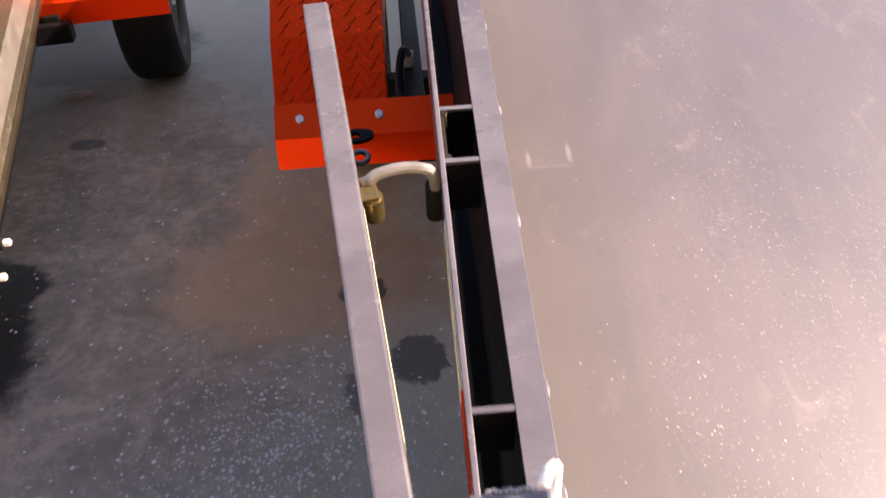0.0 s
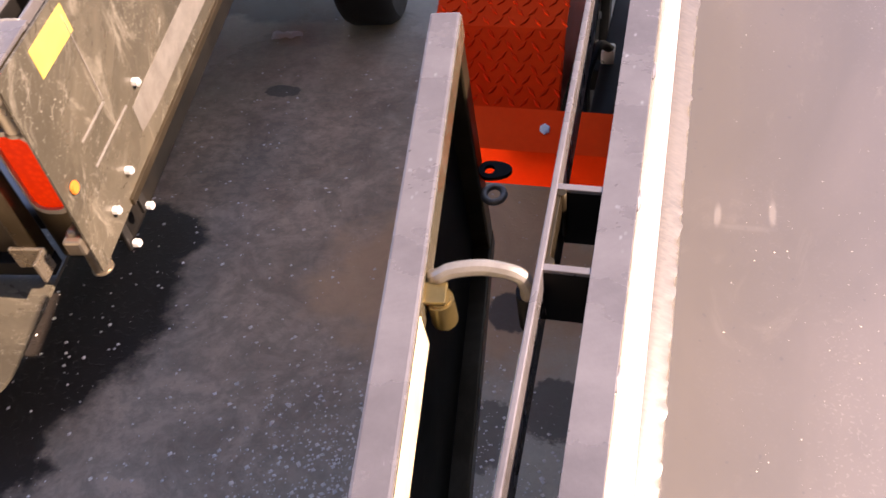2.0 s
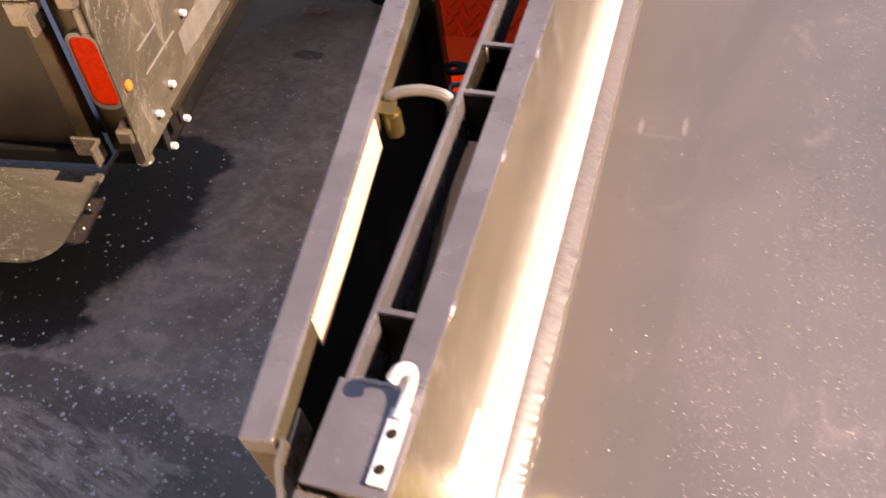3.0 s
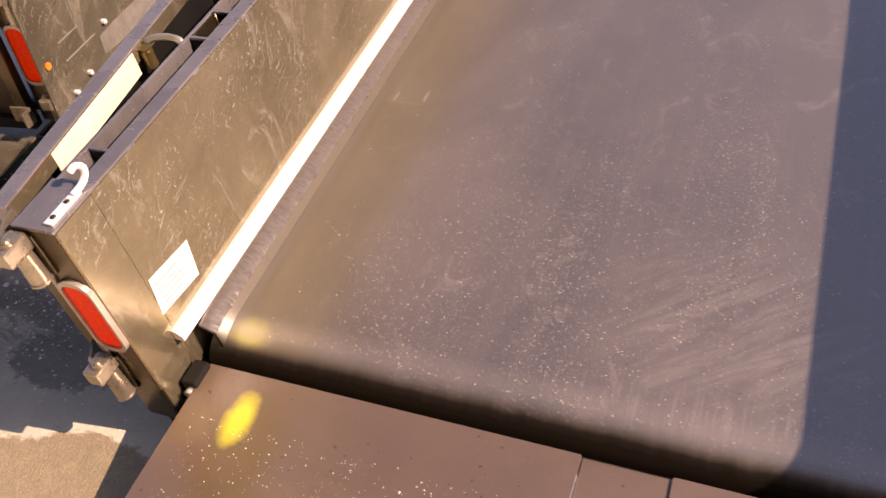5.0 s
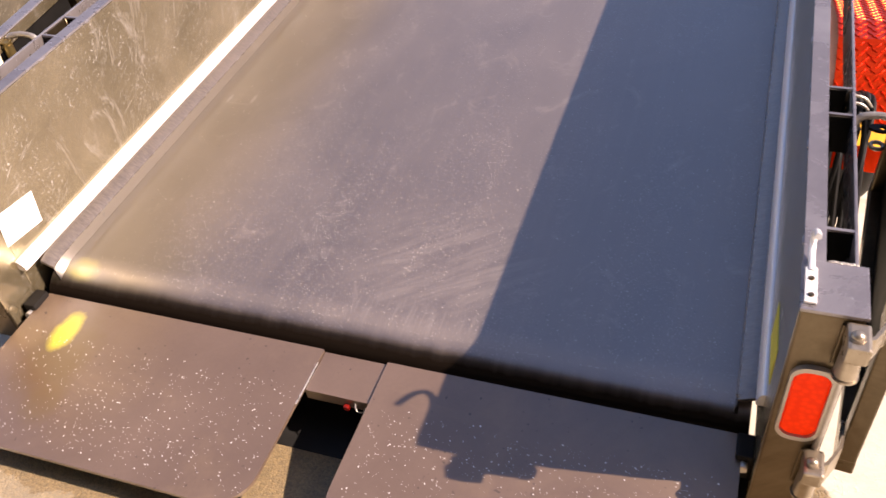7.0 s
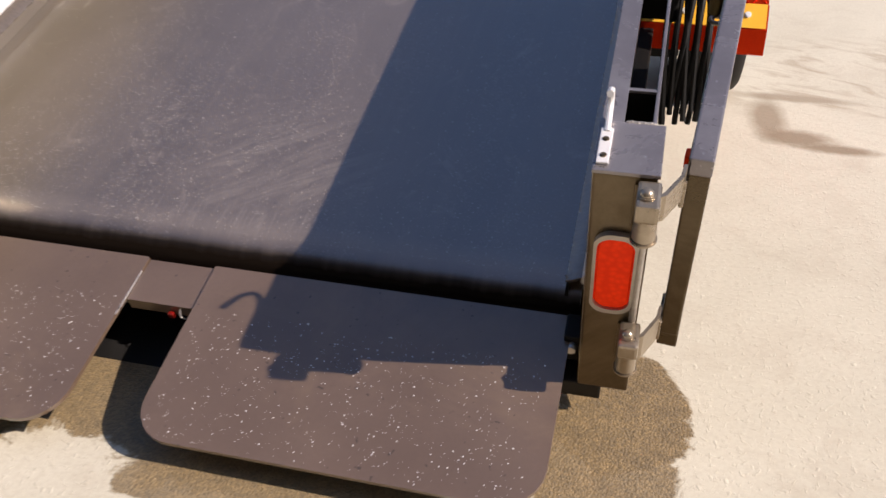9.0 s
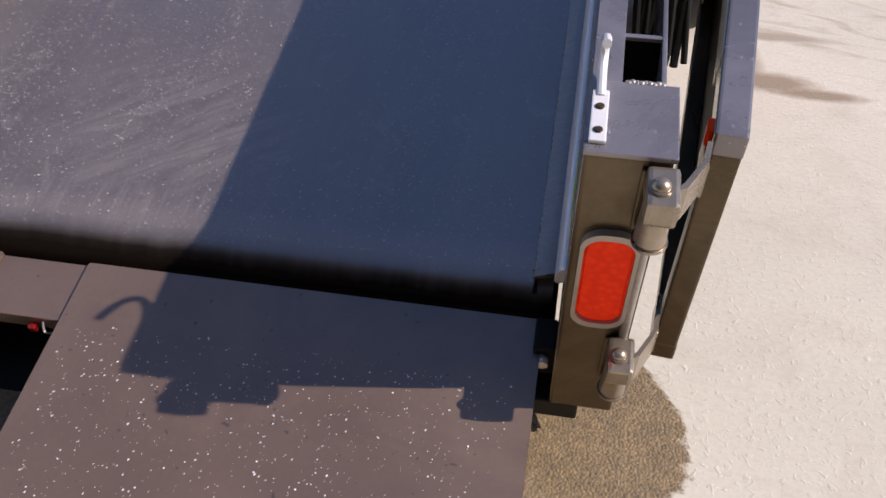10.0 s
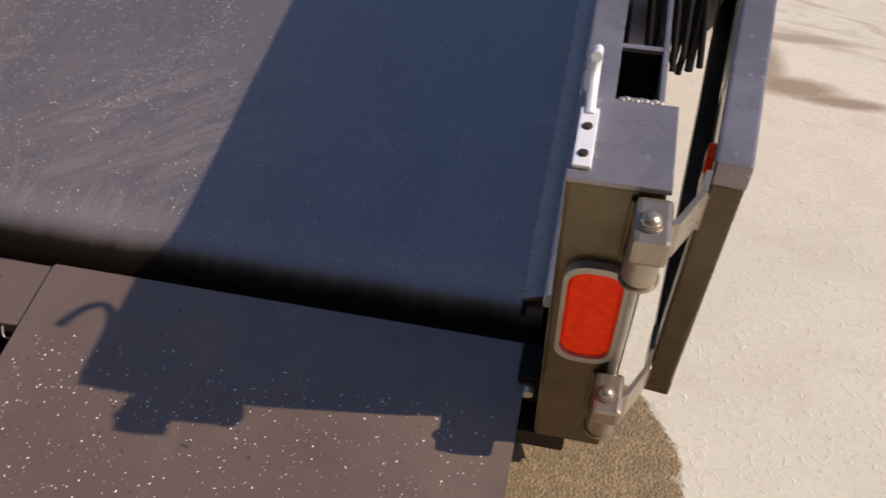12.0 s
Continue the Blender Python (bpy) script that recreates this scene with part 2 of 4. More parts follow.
def mat_material():
    """The bed's floor: worn dark belt, dusty, with lengthwise streaks and pale scuffs."""
    m, n, links, b = nodes_of("worn_floor_belt")
    v = coords(n, links)
    streak = noise_node(n, links, coords(n, links, (34, 1.3, 8)), 1.0, 2.5, 0.55, 0.2)
    cloud = noise_node(n, links, v, 2.3, 7, 0.62, 0.6)
    col = mix(n, links, ramp(n, links, cloud, [(0.32, 0.0), (0.72, 1.0)]), (0.086, 0.066, 0.049), (0.132, 0.104, 0.080))
    col = mix(n, links, maths(n, links, "MULTIPLY", ramp(n, links, streak, [(0.50, 0.0), (0.75, 1.0)]), 0.28), col, (0.165, 0.132, 0.102))
    scuff = noise_node(n, links, coords(n, links, (9, 6, 6)), 1.0, 8, 0.74, 1.2)
    col = mix(n, links, maths(n, links, "MULTIPLY", ramp(n, links, scuff, [(0.57, 0.0), (0.68, 1.0)]), 0.55), col, (0.235, 0.195, 0.160))
    # golden reflection of the side wall put into the colour along one edge
    sep = n.new("ShaderNodeSeparateXYZ")
    links.new(v, sep.inputs[0])
    edge = maths(n, links, "ADD", sep.outputs[0], maths(n, links, "MULTIPLY", maths(n, links, "SUBTRACT", cloud, 0.5), 0.5))
    wall_reflection = ramp(n, links, edge, [(0.10, 1.0), (0.34, 0.0)])
    col = mix(n, links, maths(n, links, "MULTIPLY", wall_reflection, 0.6), col, (0.080, 0.060, 0.024))
    # trails of white specks
    clump = ramp(n, links, noise_node(n, links, coords(n, links, (8, 1.6, 4)), 1.0, 1.5, 0.5, 0.3), [(0.40, 0.12), (0.60, 1.0)])
    clump = maths(n, links, "MULTIPLY", clump, maths(n, links, "SUBTRACT", 1.0, wall_reflection))
    for size, lo, hi in ((240, 0.61, 0.69), (120, 0.68, 0.74)):
        dots = noise_node(n, links, v, size, 1, 0.4)
        col = mix(n, links, maths(n, links, "MULTIPLY", ramp(n, links, dots, [(lo, 0.0), (hi, 0.18)]), clump), col, (0.50, 0.46, 0.43))
    drops = noise_node(n, links, v, 85, 1, 0.3)
    col = mix(n, links, ramp(n, links, drops, [(0.75, 0.0), (0.79, 0.6)]), col, (0.03, 0.026, 0.022))
    # arcs of scuffs near the rear end
    arcs = noise_node(n, links, coords(n, links, (4, 30, 5), rot=(0, 0, -0.70)), 1.0, 10, 0.78, 0.8)
    zone = blob(n, links, v, 0.90, 0.36, 0.26, 0.22, 1.0)
    col = mix(n, links, maths(n, links, "MULTIPLY", ramp(n, links, arcs, [(0.46, 0.0), (0.68, 0.5)]), zone), col, (0.32, 0.275, 0.225))
    comb = noise_node(n, links, coords(n, links, (120, 9, 9)), 1.0, 3, 0.6)
    zone = blob(n, links, v, 0.83, 0.19, 0.30, 0.055, 1.0)
    col = mix(n, links, maths(n, links, "MULTIPLY", ramp(n, links, comb, [(0.50, 0.0), (0.70, 0.38)]), zone), col, (0.32, 0.28, 0.24))
    # soft yellow dab at the rear corner
    col = soft_tints(n, links, v, col, [(0.085, 0.155, 0.05, 0.035, 0.4)])
    col = soft_tints(n, links, v, col, [(0.088, 0.850, 0.006, 0.026, 0.42), (0.159, 0.860, 0.006, 0.026, 0.42), (0.125, 0.832, 0.045, 0.006, 0.14)], (0.30, 0.265, 0.23))
    # shade of the belt's turn put into the colour as a near-black nose
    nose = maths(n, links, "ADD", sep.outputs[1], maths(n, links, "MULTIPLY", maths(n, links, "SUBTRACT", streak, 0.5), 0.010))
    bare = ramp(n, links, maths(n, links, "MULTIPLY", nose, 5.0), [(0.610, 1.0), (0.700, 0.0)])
    # pale band painted for the sheen just before the turn
    sheen_band = ramp(n, links, maths(n, links, "MULTIPLY", nose, 5.0), [(0.70, 0.0), (0.78, 0.55), (0.86, 0.5), (1.02, 0.0)])
    col = mix(n, links, maths(n, links, "MULTIPLY", sheen_band, ramp(n, links, cloud, [(0.3, 0.5), (0.7, 1.0)])), col, (0.24, 0.20, 0.165))
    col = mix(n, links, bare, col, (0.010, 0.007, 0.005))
    # gloss fades out down the nose
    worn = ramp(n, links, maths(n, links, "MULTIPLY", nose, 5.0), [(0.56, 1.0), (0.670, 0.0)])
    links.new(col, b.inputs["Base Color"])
    b.inputs["Coat Roughness"].default_value = 0.28
    b.inputs["Roughness"].default_value = 0.5
    links.new(maths(n, links, "SUBTRACT", 1.0, worn), b.inputs["Coat Weight"])
    b.inputs["Coat IOR"].default_value = 2.5
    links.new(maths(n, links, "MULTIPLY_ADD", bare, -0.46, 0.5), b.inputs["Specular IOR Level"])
    bump(n, links, b, noise_node(n, links, v, 16, 1, 0.4), 0.03, 0.002)
    return m


BELT = mat_material()


def ground_material():
    """Pale packed gravel-dust concrete with damp patches."""
    m, n, links, b = nodes_of("pale_ground")
    v = coords(n, links)
    cloud = noise_node(n, links, v, 1.1, 8, 0.62, 0.4)
    grain = noise_node(n, links, v, 85, 4, 0.75)
    col = mix(n, links, ramp(n, links, cloud, [(0.3, 0.0), (0.7, 1.0)]), (0.525, 0.490, 0.385), (0.625, 0.588, 0.470))
    col = mix(n, links, maths(n, links, "MULTIPLY", ramp(n, links, grain, [(0.36, 1.0), (0.56, 0.0)]), 0.16), col, (0.30, 0.24, 0.17))
    lump = ramp(n, links, noise_node(n, links, v, 80, 3, 0.6, 0.4), [(0.56, 0.0), (0.70, 1.0)])
    mottle = noise_node(n, links, v, 5.5, 7, 0.72, 0.9)
    col = mix(n, links, maths(n, links, "MULTIPLY", ramp(n, links, mottle, [(0.50, 0.0), (0.68, 1.0)]), 0.3), col, (0.40, 0.335, 0.25))
    sand = noise_node(n, links, v, 240, 5, 0.8)
    fleck = noise_node(n, links, v, 26, 6, 0.75, 0.3)
    edge = noise_node(n, links, v, 7.0, 7, 0.7, 0.5)
    wobble = maths(n, links, "MULTIPLY", maths(n, links, "SUBTRACT", edge, 0.5), 0.9)
    sep = n.new("ShaderNodeSeparateXYZ")
    links.new(v, sep.inputs[0])
    damp = None
    # damp patches: centre x, y, half-widths, how wet
    for x, y, rx, ry, wet in DAMP:
        dx = maths(n, links, "DIVIDE", maths(n, links, "SUBTRACT", sep.outputs[0], x), rx)
        dy = maths(n, links, "DIVIDE", maths(n, links, "SUBTRACT", sep.outputs[1], y), ry)
        r = maths(n, links, "SQRT", maths(n, links, "ADD", maths(n, links, "MULTIPLY", dx, dx), maths(n, links, "MULTIPLY", dy, dy)))
        k = ramp(n, links, maths(n, links, "ADD", r, wobble), [(0.93, wet), (1.0, 0.0)])
        damp = k if damp is None else maths(n, links, "MAXIMUM", damp, k)
    grains = n.new("ShaderNodeTexVoronoi")
    grains.inputs["Scale"].default_value = 230
    links.new(v, grains.inputs["Vector"])
    tint = n.new("ShaderNodeSeparateColor")
    links.new(grains.outputs["Color"], tint.inputs[0])
    wetted = mix(n, links, maths(n, links, "MULTIPLY", mix(n, links, 0.5, tint.outputs[0], sand), ramp(n, links, fleck, [(0.35, 0.45), (0.65, 1.0)])), (0.066, 0.040, 0.012), (0.38, 0.255, 0.098))
    col = mix(n, links, damp, col, mix(n, links, 0.9, col, wetted))
    # shade between the trailers put into the ground's colour as a dark mottle
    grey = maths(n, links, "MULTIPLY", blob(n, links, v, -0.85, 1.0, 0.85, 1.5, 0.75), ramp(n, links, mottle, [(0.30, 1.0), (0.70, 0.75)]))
    shade_tone = mix(n, links, ramp(n, links, mottle, [(0.36, 0.0), (0.64, 1.0)]), (0.165, 0.107, 0.080), (0.48, 0.335, 0.250))
    shade_tone = mix(n, links, maths(n, links, "MULTIPLY", ramp(n, links, fleck, [(0.42, 1.0), (0.56, 0.0)]), 0.7), shade_tone, (0.105, 0.076, 0.058))
    col = mix(n, links, grey, col, shade_tone)
    col = soft_tints(n, links, v, col, [(1.96, 1.40, 0.07, 0.20, 0.8), (2.03, 1.27, 0.13, 0.075, 0.9), (2.14, 1.215, 0.14, 0.04, 0.9), (2.05, 1.58, 0.26, 0.04, 0.7)], (0.25, 0.19, 0.122))
    drift = noise_node(n, links, coords(n, links, (2.2, 7.5, 1), rot=(0, 0, 0.35)), 1.0, 5, 0.6, 1.6)
    far = blob(n, links, v, 2.35, 1.75, 0.75, 0.55, 1.0, 0.6, (0.5, 1.0))
    col = mix(n, links, maths(n, links, "MULTIPLY", ramp(n, links, drift, [(0.50, 0.0), (0.62, 0.6)]), far), col, (0.33, 0.262, 0.18))
    # warm light thrown off the second trailer's side, put into the ground's colour
    warm_bounce = maths(n, links, "MAXIMUM", blob(n, links, v, -0.34, 1.04, 0.36, 0.28, 0.9, 0.8, (0.70, 1.05)), blob(n, links, v, -0.33, 1.42, 0.27, 0.42, 0.9, 0.8, (0.70, 1.05)))
    col = mix(n, links, warm_bounce, col, mix(n, links, ramp(n, links, mottle, [(0.3, 0.0), (0.7, 1.0)]), (0.58, 0.405, 0.255), (0.42, 0.295, 0.185)))
    rough = noise_node(n, links, coords(n, links, (14, 60, 1), rot=(0, 0, 0.3)), 1.0, 7, 0.75, 0.6)
    zone = blob(n, links, v, -0.85, 0.13, 0.45, 0.17, 1.0)
    col = mix(n, links, maths(n, links, "MULTIPLY", ramp(n, links, rough, [(0.42, 0.6), (0.56, 0.0)]), zone), col, (0.07, 0.056, 0.050))
    film = None
    for x, y, rx, ry, k, w in STAINS_AND_SHADE:
        spot = blob(n, links, v, x, y, rx, ry, k, w, (0.86, 1.0))
        film = spot if film is None else maths(n, links, "MAXIMUM", film, spot)
    col = mix(n, links, film, col, (0.030, 0.024, 0.020))
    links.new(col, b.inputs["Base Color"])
    links.new(mix(n, links, film, mix(n, links, damp, 0.92, 0.5), 0.45), b.inputs["Roughness"])
    flat = mix(n, links, 0.55, mix(n, links, 0.3, mottle, sand), lump)
    bump(n, links, b, mix(n, links, damp, flat, maths(n, links, "SUBTRACT", 0.9, grains.outputs["Distance"])), 0.38, 0.004)
    return m


# dark oily stains, dark spots and, first, shade painted under the second trailer: centre x, y, half-widths, strength,
# raggedness
STAINS_AND_SHADE = [(-1.25, 2.48, 0.45, 0.34, 0.55, 0.5), (-1.14, 0.76, 0.27, 0.36, 1.0, 0.7), (-1.13, 0.45, 0.24, 0.12, 1.0, 0.9), (-1.12, 1.06, 0.20, 0.12, 1.0, 0.8), (-1.03, 1.73, 0.055, 0.035, 0.8, 0.8),
          (-0.235, 0.955, 0.055, 0.06, 0.85, 0.7), (-0.125, 0.73, 0.06, 0.075, 0.75, 1.0), (-0.22, 0.66, 0.05, 0.08, 0.6, 1.2), (-0.95, 0.29, 0.17, 0.055, 0.5, 0.9), (-0.75, 0.265, 0.17, 0.05, 0.5, 0.9), (-0.52, 0.225, 0.15, 0.045, 0.5, 0.9), (-0.42, 0.12, 0.16, 0.10, 0.55, 1.0)]
DAMP = [(-0.16, -0.22, 0.30, 0.17, 0.8), (1.62, 0.01, 0.14, 0.16, 1.0), (1.61, -0.15, 0.13, 0.15, 0.95), (1.10, -0.14, 0.44, 0.23, 0.95), (1.02, -0.33, 0.20, 0.06, 0.9), (0.36, -0.16, 0.40, 0.20, 0.95), (0.30, -0.34, 0.12, 0.05, 0.8), (0.72, -0.08, 0.16, 0.20, 0.95),
        (-0.98, 1.75, 0.32, 0.6, 0.35)]
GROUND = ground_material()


# ---- mesh helpers ----
def part(name, bm, material, parent=None, label="", matrix=None, smooth=False):
    if smooth:
        for f in bm.faces:
            f.smooth = len(f.verts) == 4
    for e in bm.edges:
        if len(e.link_faces) == 2 and e.calc_face_angle(0.0) > 0.6:
            e.smooth = False
    me = bpy.data.meshes.new(name)
    bm.to_mesh(me)
    bm.free()
    me.materials.append(material)
    ob = new(name, me)
    if parent is not None:
        ob.parent = parent
    if matrix is not None:
        ob.matrix_basis = matrix
    if label:
        ob["label"] = label
    return ob


def box(x0, x1, y0, y1, z0, z1, r=0.002, bm=None, turn=None):
    bm = bm or bmesh.new()
    m = Matrix.Translation(((x0 + x1) / 2, (y0 + y1) / 2, (z0 + z1) / 2)) @ (turn or Matrix()) @ Matrix.Diagonal((x1 - x0, y1 - y0, z1 - z0, 1))
    g = bmesh.ops.create_cube(bm, size=1, matrix=m)
    if r:
        edges = list({e for v in g["verts"] for e in v.link_edges})
        bmesh.ops.bevel(bm, geom=edges, offset=r, segments=2, affect="EDGES", profile=0.6)
    return bm


def prism(profile, axis, a, b, bm=None):
    """A closed outline of (u, v) pushed along an axis from a to b. axis x: u, v are y, z; axis y: x, z; axis z: x, y."""
    bm = bm or bmesh.new()
    def put(u, v, w):
        return {"x": (w, u, v), "y": (u, w, v), "z": (u, v, w)}[axis]
    lo = [bm.verts.new(put(u, v, a)) for u, v in profile]
    hi = [bm.verts.new(put(u, v, b)) for u, v in profile]
    bm.faces.new(lo)
    bm.faces.new(hi[::-1])
    for i in range(len(lo)):
        j = (i + 1) % len(lo)
        bm.faces.new((lo[i], hi[i], hi[j], lo[j]))
    bmesh.ops.recalc_face_normals(bm, faces=bm.faces[:])
    return bm


def cyl(p, q, r, bm=None, seg=20, r2=None, bevel=0.0):
    bm = bm or bmesh.new()
    p, q = Vector(p), Vector(q)
    m = Matrix.Translation((p + q) / 2) @ (q - p).to_track_quat("Z", "Y").to_matrix().to_4x4()
    g = bmesh.ops.create_cone(bm, cap_ends=True, segments=seg, radius1=r, radius2=r if r2 is None else r2, depth=(q - p).length, matrix=m)
    if bevel:
        rim = [e for v in g["verts"] for e in v.link_edges if len(e.link_faces) == 2 and any(len(f.verts) > 4 for f in e.link_faces)]
        bmesh.ops.bevel(bm, geom=list(set(rim)), offset=bevel, segments=2, affect="EDGES")
    for f in bm.faces:
        f.smooth = len(f.verts) == 4
    return bm


def tube(points, r, bm=None, seg=10, steps=6):
    """A round rod or hose through the points, smoothed between them."""
    bm = bm or bmesh.new()
    pts = [Vector(p) for p in points]
    line = []
    for i in range(len(pts) - 1):
        a, b, c, d = pts[max(i - 1, 0)], pts[i], pts[i + 1], pts[min(i + 2, len(pts) - 1)]
        for k in range(steps):
            s = k / steps
            line.append(0.5 * (2 * b + (c - a) * s + (2 * a - 5 * b + 4 * c - d) * s * s + (3 * b - a - 3 * c + d) * s ** 3))
    line.append(pts[-1])
    up, rings = Vector((0.31, 0.17, 0.93)), []
    for i, p in enumerate(line):
        way = (line[min(i + 1, len(line) - 1)] - line[max(i - 1, 0)]).normalized()
        side = way.cross(up).normalized()
        up = side.cross(way).normalized()
        rings.append([bm.verts.new(p + r * (side * math.cos(a) + up * math.sin(a))) for a in (2 * math.pi * k / seg for k in range(seg))])
    for a, b in zip(rings, rings[1:]):
        for k in range(seg):
            bm.faces.new((a[k], a[(k + 1) % seg], b[(k + 1) % seg], b[k])).smooth = True
    bm.faces.new(rings[0][::-1])
    bm.faces.new(rings[-1])
    bmesh.ops.recalc_face_normals(bm, faces=bm.faces[:])
    return bm


def pill(cx, cz, w, h, r, seg=8):
    """Outline of an upright box with round corners, in x and z, its long sides slightly bowed."""
    out = []
    for sx, sz, start in ((1, 1, 0), (-1, 1, 90), (-1, -1, 180), (1, -1, 270)):
        for k in range(seg + 1):
            a = radians(start + 90 * k / seg)
            out.append((cx + sx * (w / 2 - r) + r * math.cos(a), cz + sz * (h / 2 - r) + r * math.sin(a)))
    return [(x + 0.0015 * math.copysign(1, x - cx) * (1 - (2 * (z - cz) / h) ** 2), z) for x, z in out]


def ring(outer, inner, axis, a, b):
    bm = bmesh.new()
    def put(u, v, w):
        return {"x": (w, u, v), "y": (u, w, v), "z": (u, v, w)}[axis]
    loops = [[bm.verts.new(put(u, v, w)) for u, v in prof] for prof, w in ((outer, a), (outer, b), (inner, b), (inner, a))]
    for i in range(4):
        A, B = loops[i], loops[(i + 1) % 4]
        for k in range(len(A)):
            j = (k + 1) % len(A)
            bm.faces.new((A[k], B[k], B[j], A[j])).smooth = True
    bmesh.ops.recalc_face_normals(bm, faces=bm.faces[:])
    return bm


def rounded(x0, x1, y0, y1, radii, seg=8):
    """Outline of a plate with its own radius at each corner: (x0,y0), (x1,y0), (x1,y1), (x0,y1)."""
    out = []
    for (cx, cy, sx, sy, start), r in zip(((x0, y0, 1, 1, 180), (x1, y0, -1, 1, 270), (x1, y1, -1, -1, 0), (x0, y1, 1, -1, 90)), radii):
        for k in range(seg + 1):
            a = radians(start + 90 * k / seg)
            out.append((cx + sx * r + r * math.cos(a), cy + sy * r + r * math.sin(a)))
    return out


# ---- ground ----
W = 1.55                        # clear width of the bed
LENGTH = 3.70                   # length of the bed
TOP, BELT_Z, PLATE_Z = 0.868, 0.470, 0.438

bm = bmesh.new()
bmesh.ops.create_grid(bm, x_segments=2, y_segments=2, size=400)
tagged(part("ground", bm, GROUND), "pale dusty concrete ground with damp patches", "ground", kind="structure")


def scatter(name, label, places, material, smallest, largest):
    """Many small stones in one mesh. places: matrix-ready points (x, y, z)."""
    bm = bmesh.new()
    rng = random.Random(len(places))
    for p in places:
        s = smallest + (largest - smallest) * rng.random() ** 3
        vs = [bm.verts.new(Vector(p) + Vector((sx * s * rng.uniform(0.6, 1.2), sy * s * rng.uniform(0.6, 1.2), sz * s * rng.uniform(0.4, 0.8))))
              for sx, sy, sz in ((1, 0, 0), (-1, 0, 0), (0, 1, 0), (0, -1, 0), (0, 0, 1), (0, 0, -0.4))]
        for a, b, c in ((0, 2, 4), (2, 1, 4), (1, 3, 4), (3, 0, 4), (2, 0, 5), (1, 2, 5), (3, 1, 5), (0, 3, 5)):
            bm.faces.new((vs[a], vs[b], vs[c]))
    ob = part(name, bm, material)
    return tagged(ob, label, "grit", kind="stuff")


# unseen plain dark boarded wall, added behind the camera to darken reflections
unseen_wall = new("unseen_wall_south")
tagged(unseen_wall, "unseen dark brown boarded wall added behind the camera", "wall", kind="structure")
plank = None
for i in range(60):
    if plank is None:
        bm = box(-0.098, 0.098, -0.02, 0.02, 0.0, 4.2, r=0.004)
        plank = part("plank", bm, BOARD, unseen_wall, "", Matrix.Translation((-6.0 + 0.2 * i, -2.62, 0)))
    else:
        ob = new("plank", plank.data)
        ob.parent = unseen_wall
        ob.matrix_basis = Matrix.Translation((-6.0 + 0.2 * i, -2.62 + 0.004 * ((i * 7) % 3), 0))
part("backing", box(-6.1, 5.9, -2.75, -2.645, 0.0, 4.15, r=0.0), BOARD, unseen_wall)


# ---- the trailers ----
WALL_X = (0.0095, 0.0005)       # how far the side walls stand outside the clear width, port and starboard
NOSE_Y, NOSE_A, NOSE_B = 0.190, 0.094, 0.062     # the belt's rounded rear end: where it starts, its reach and its drop


def nose_height(y):
    """Height of the belt over its rounded rear end."""
    if y >= NOSE_Y:
        return BELT_Z
    k = min(1.0, (NOSE_Y - y) / NOSE_A)
    return BELT_Z - NOSE_B * (1 - math.sqrt(1 - k * k))


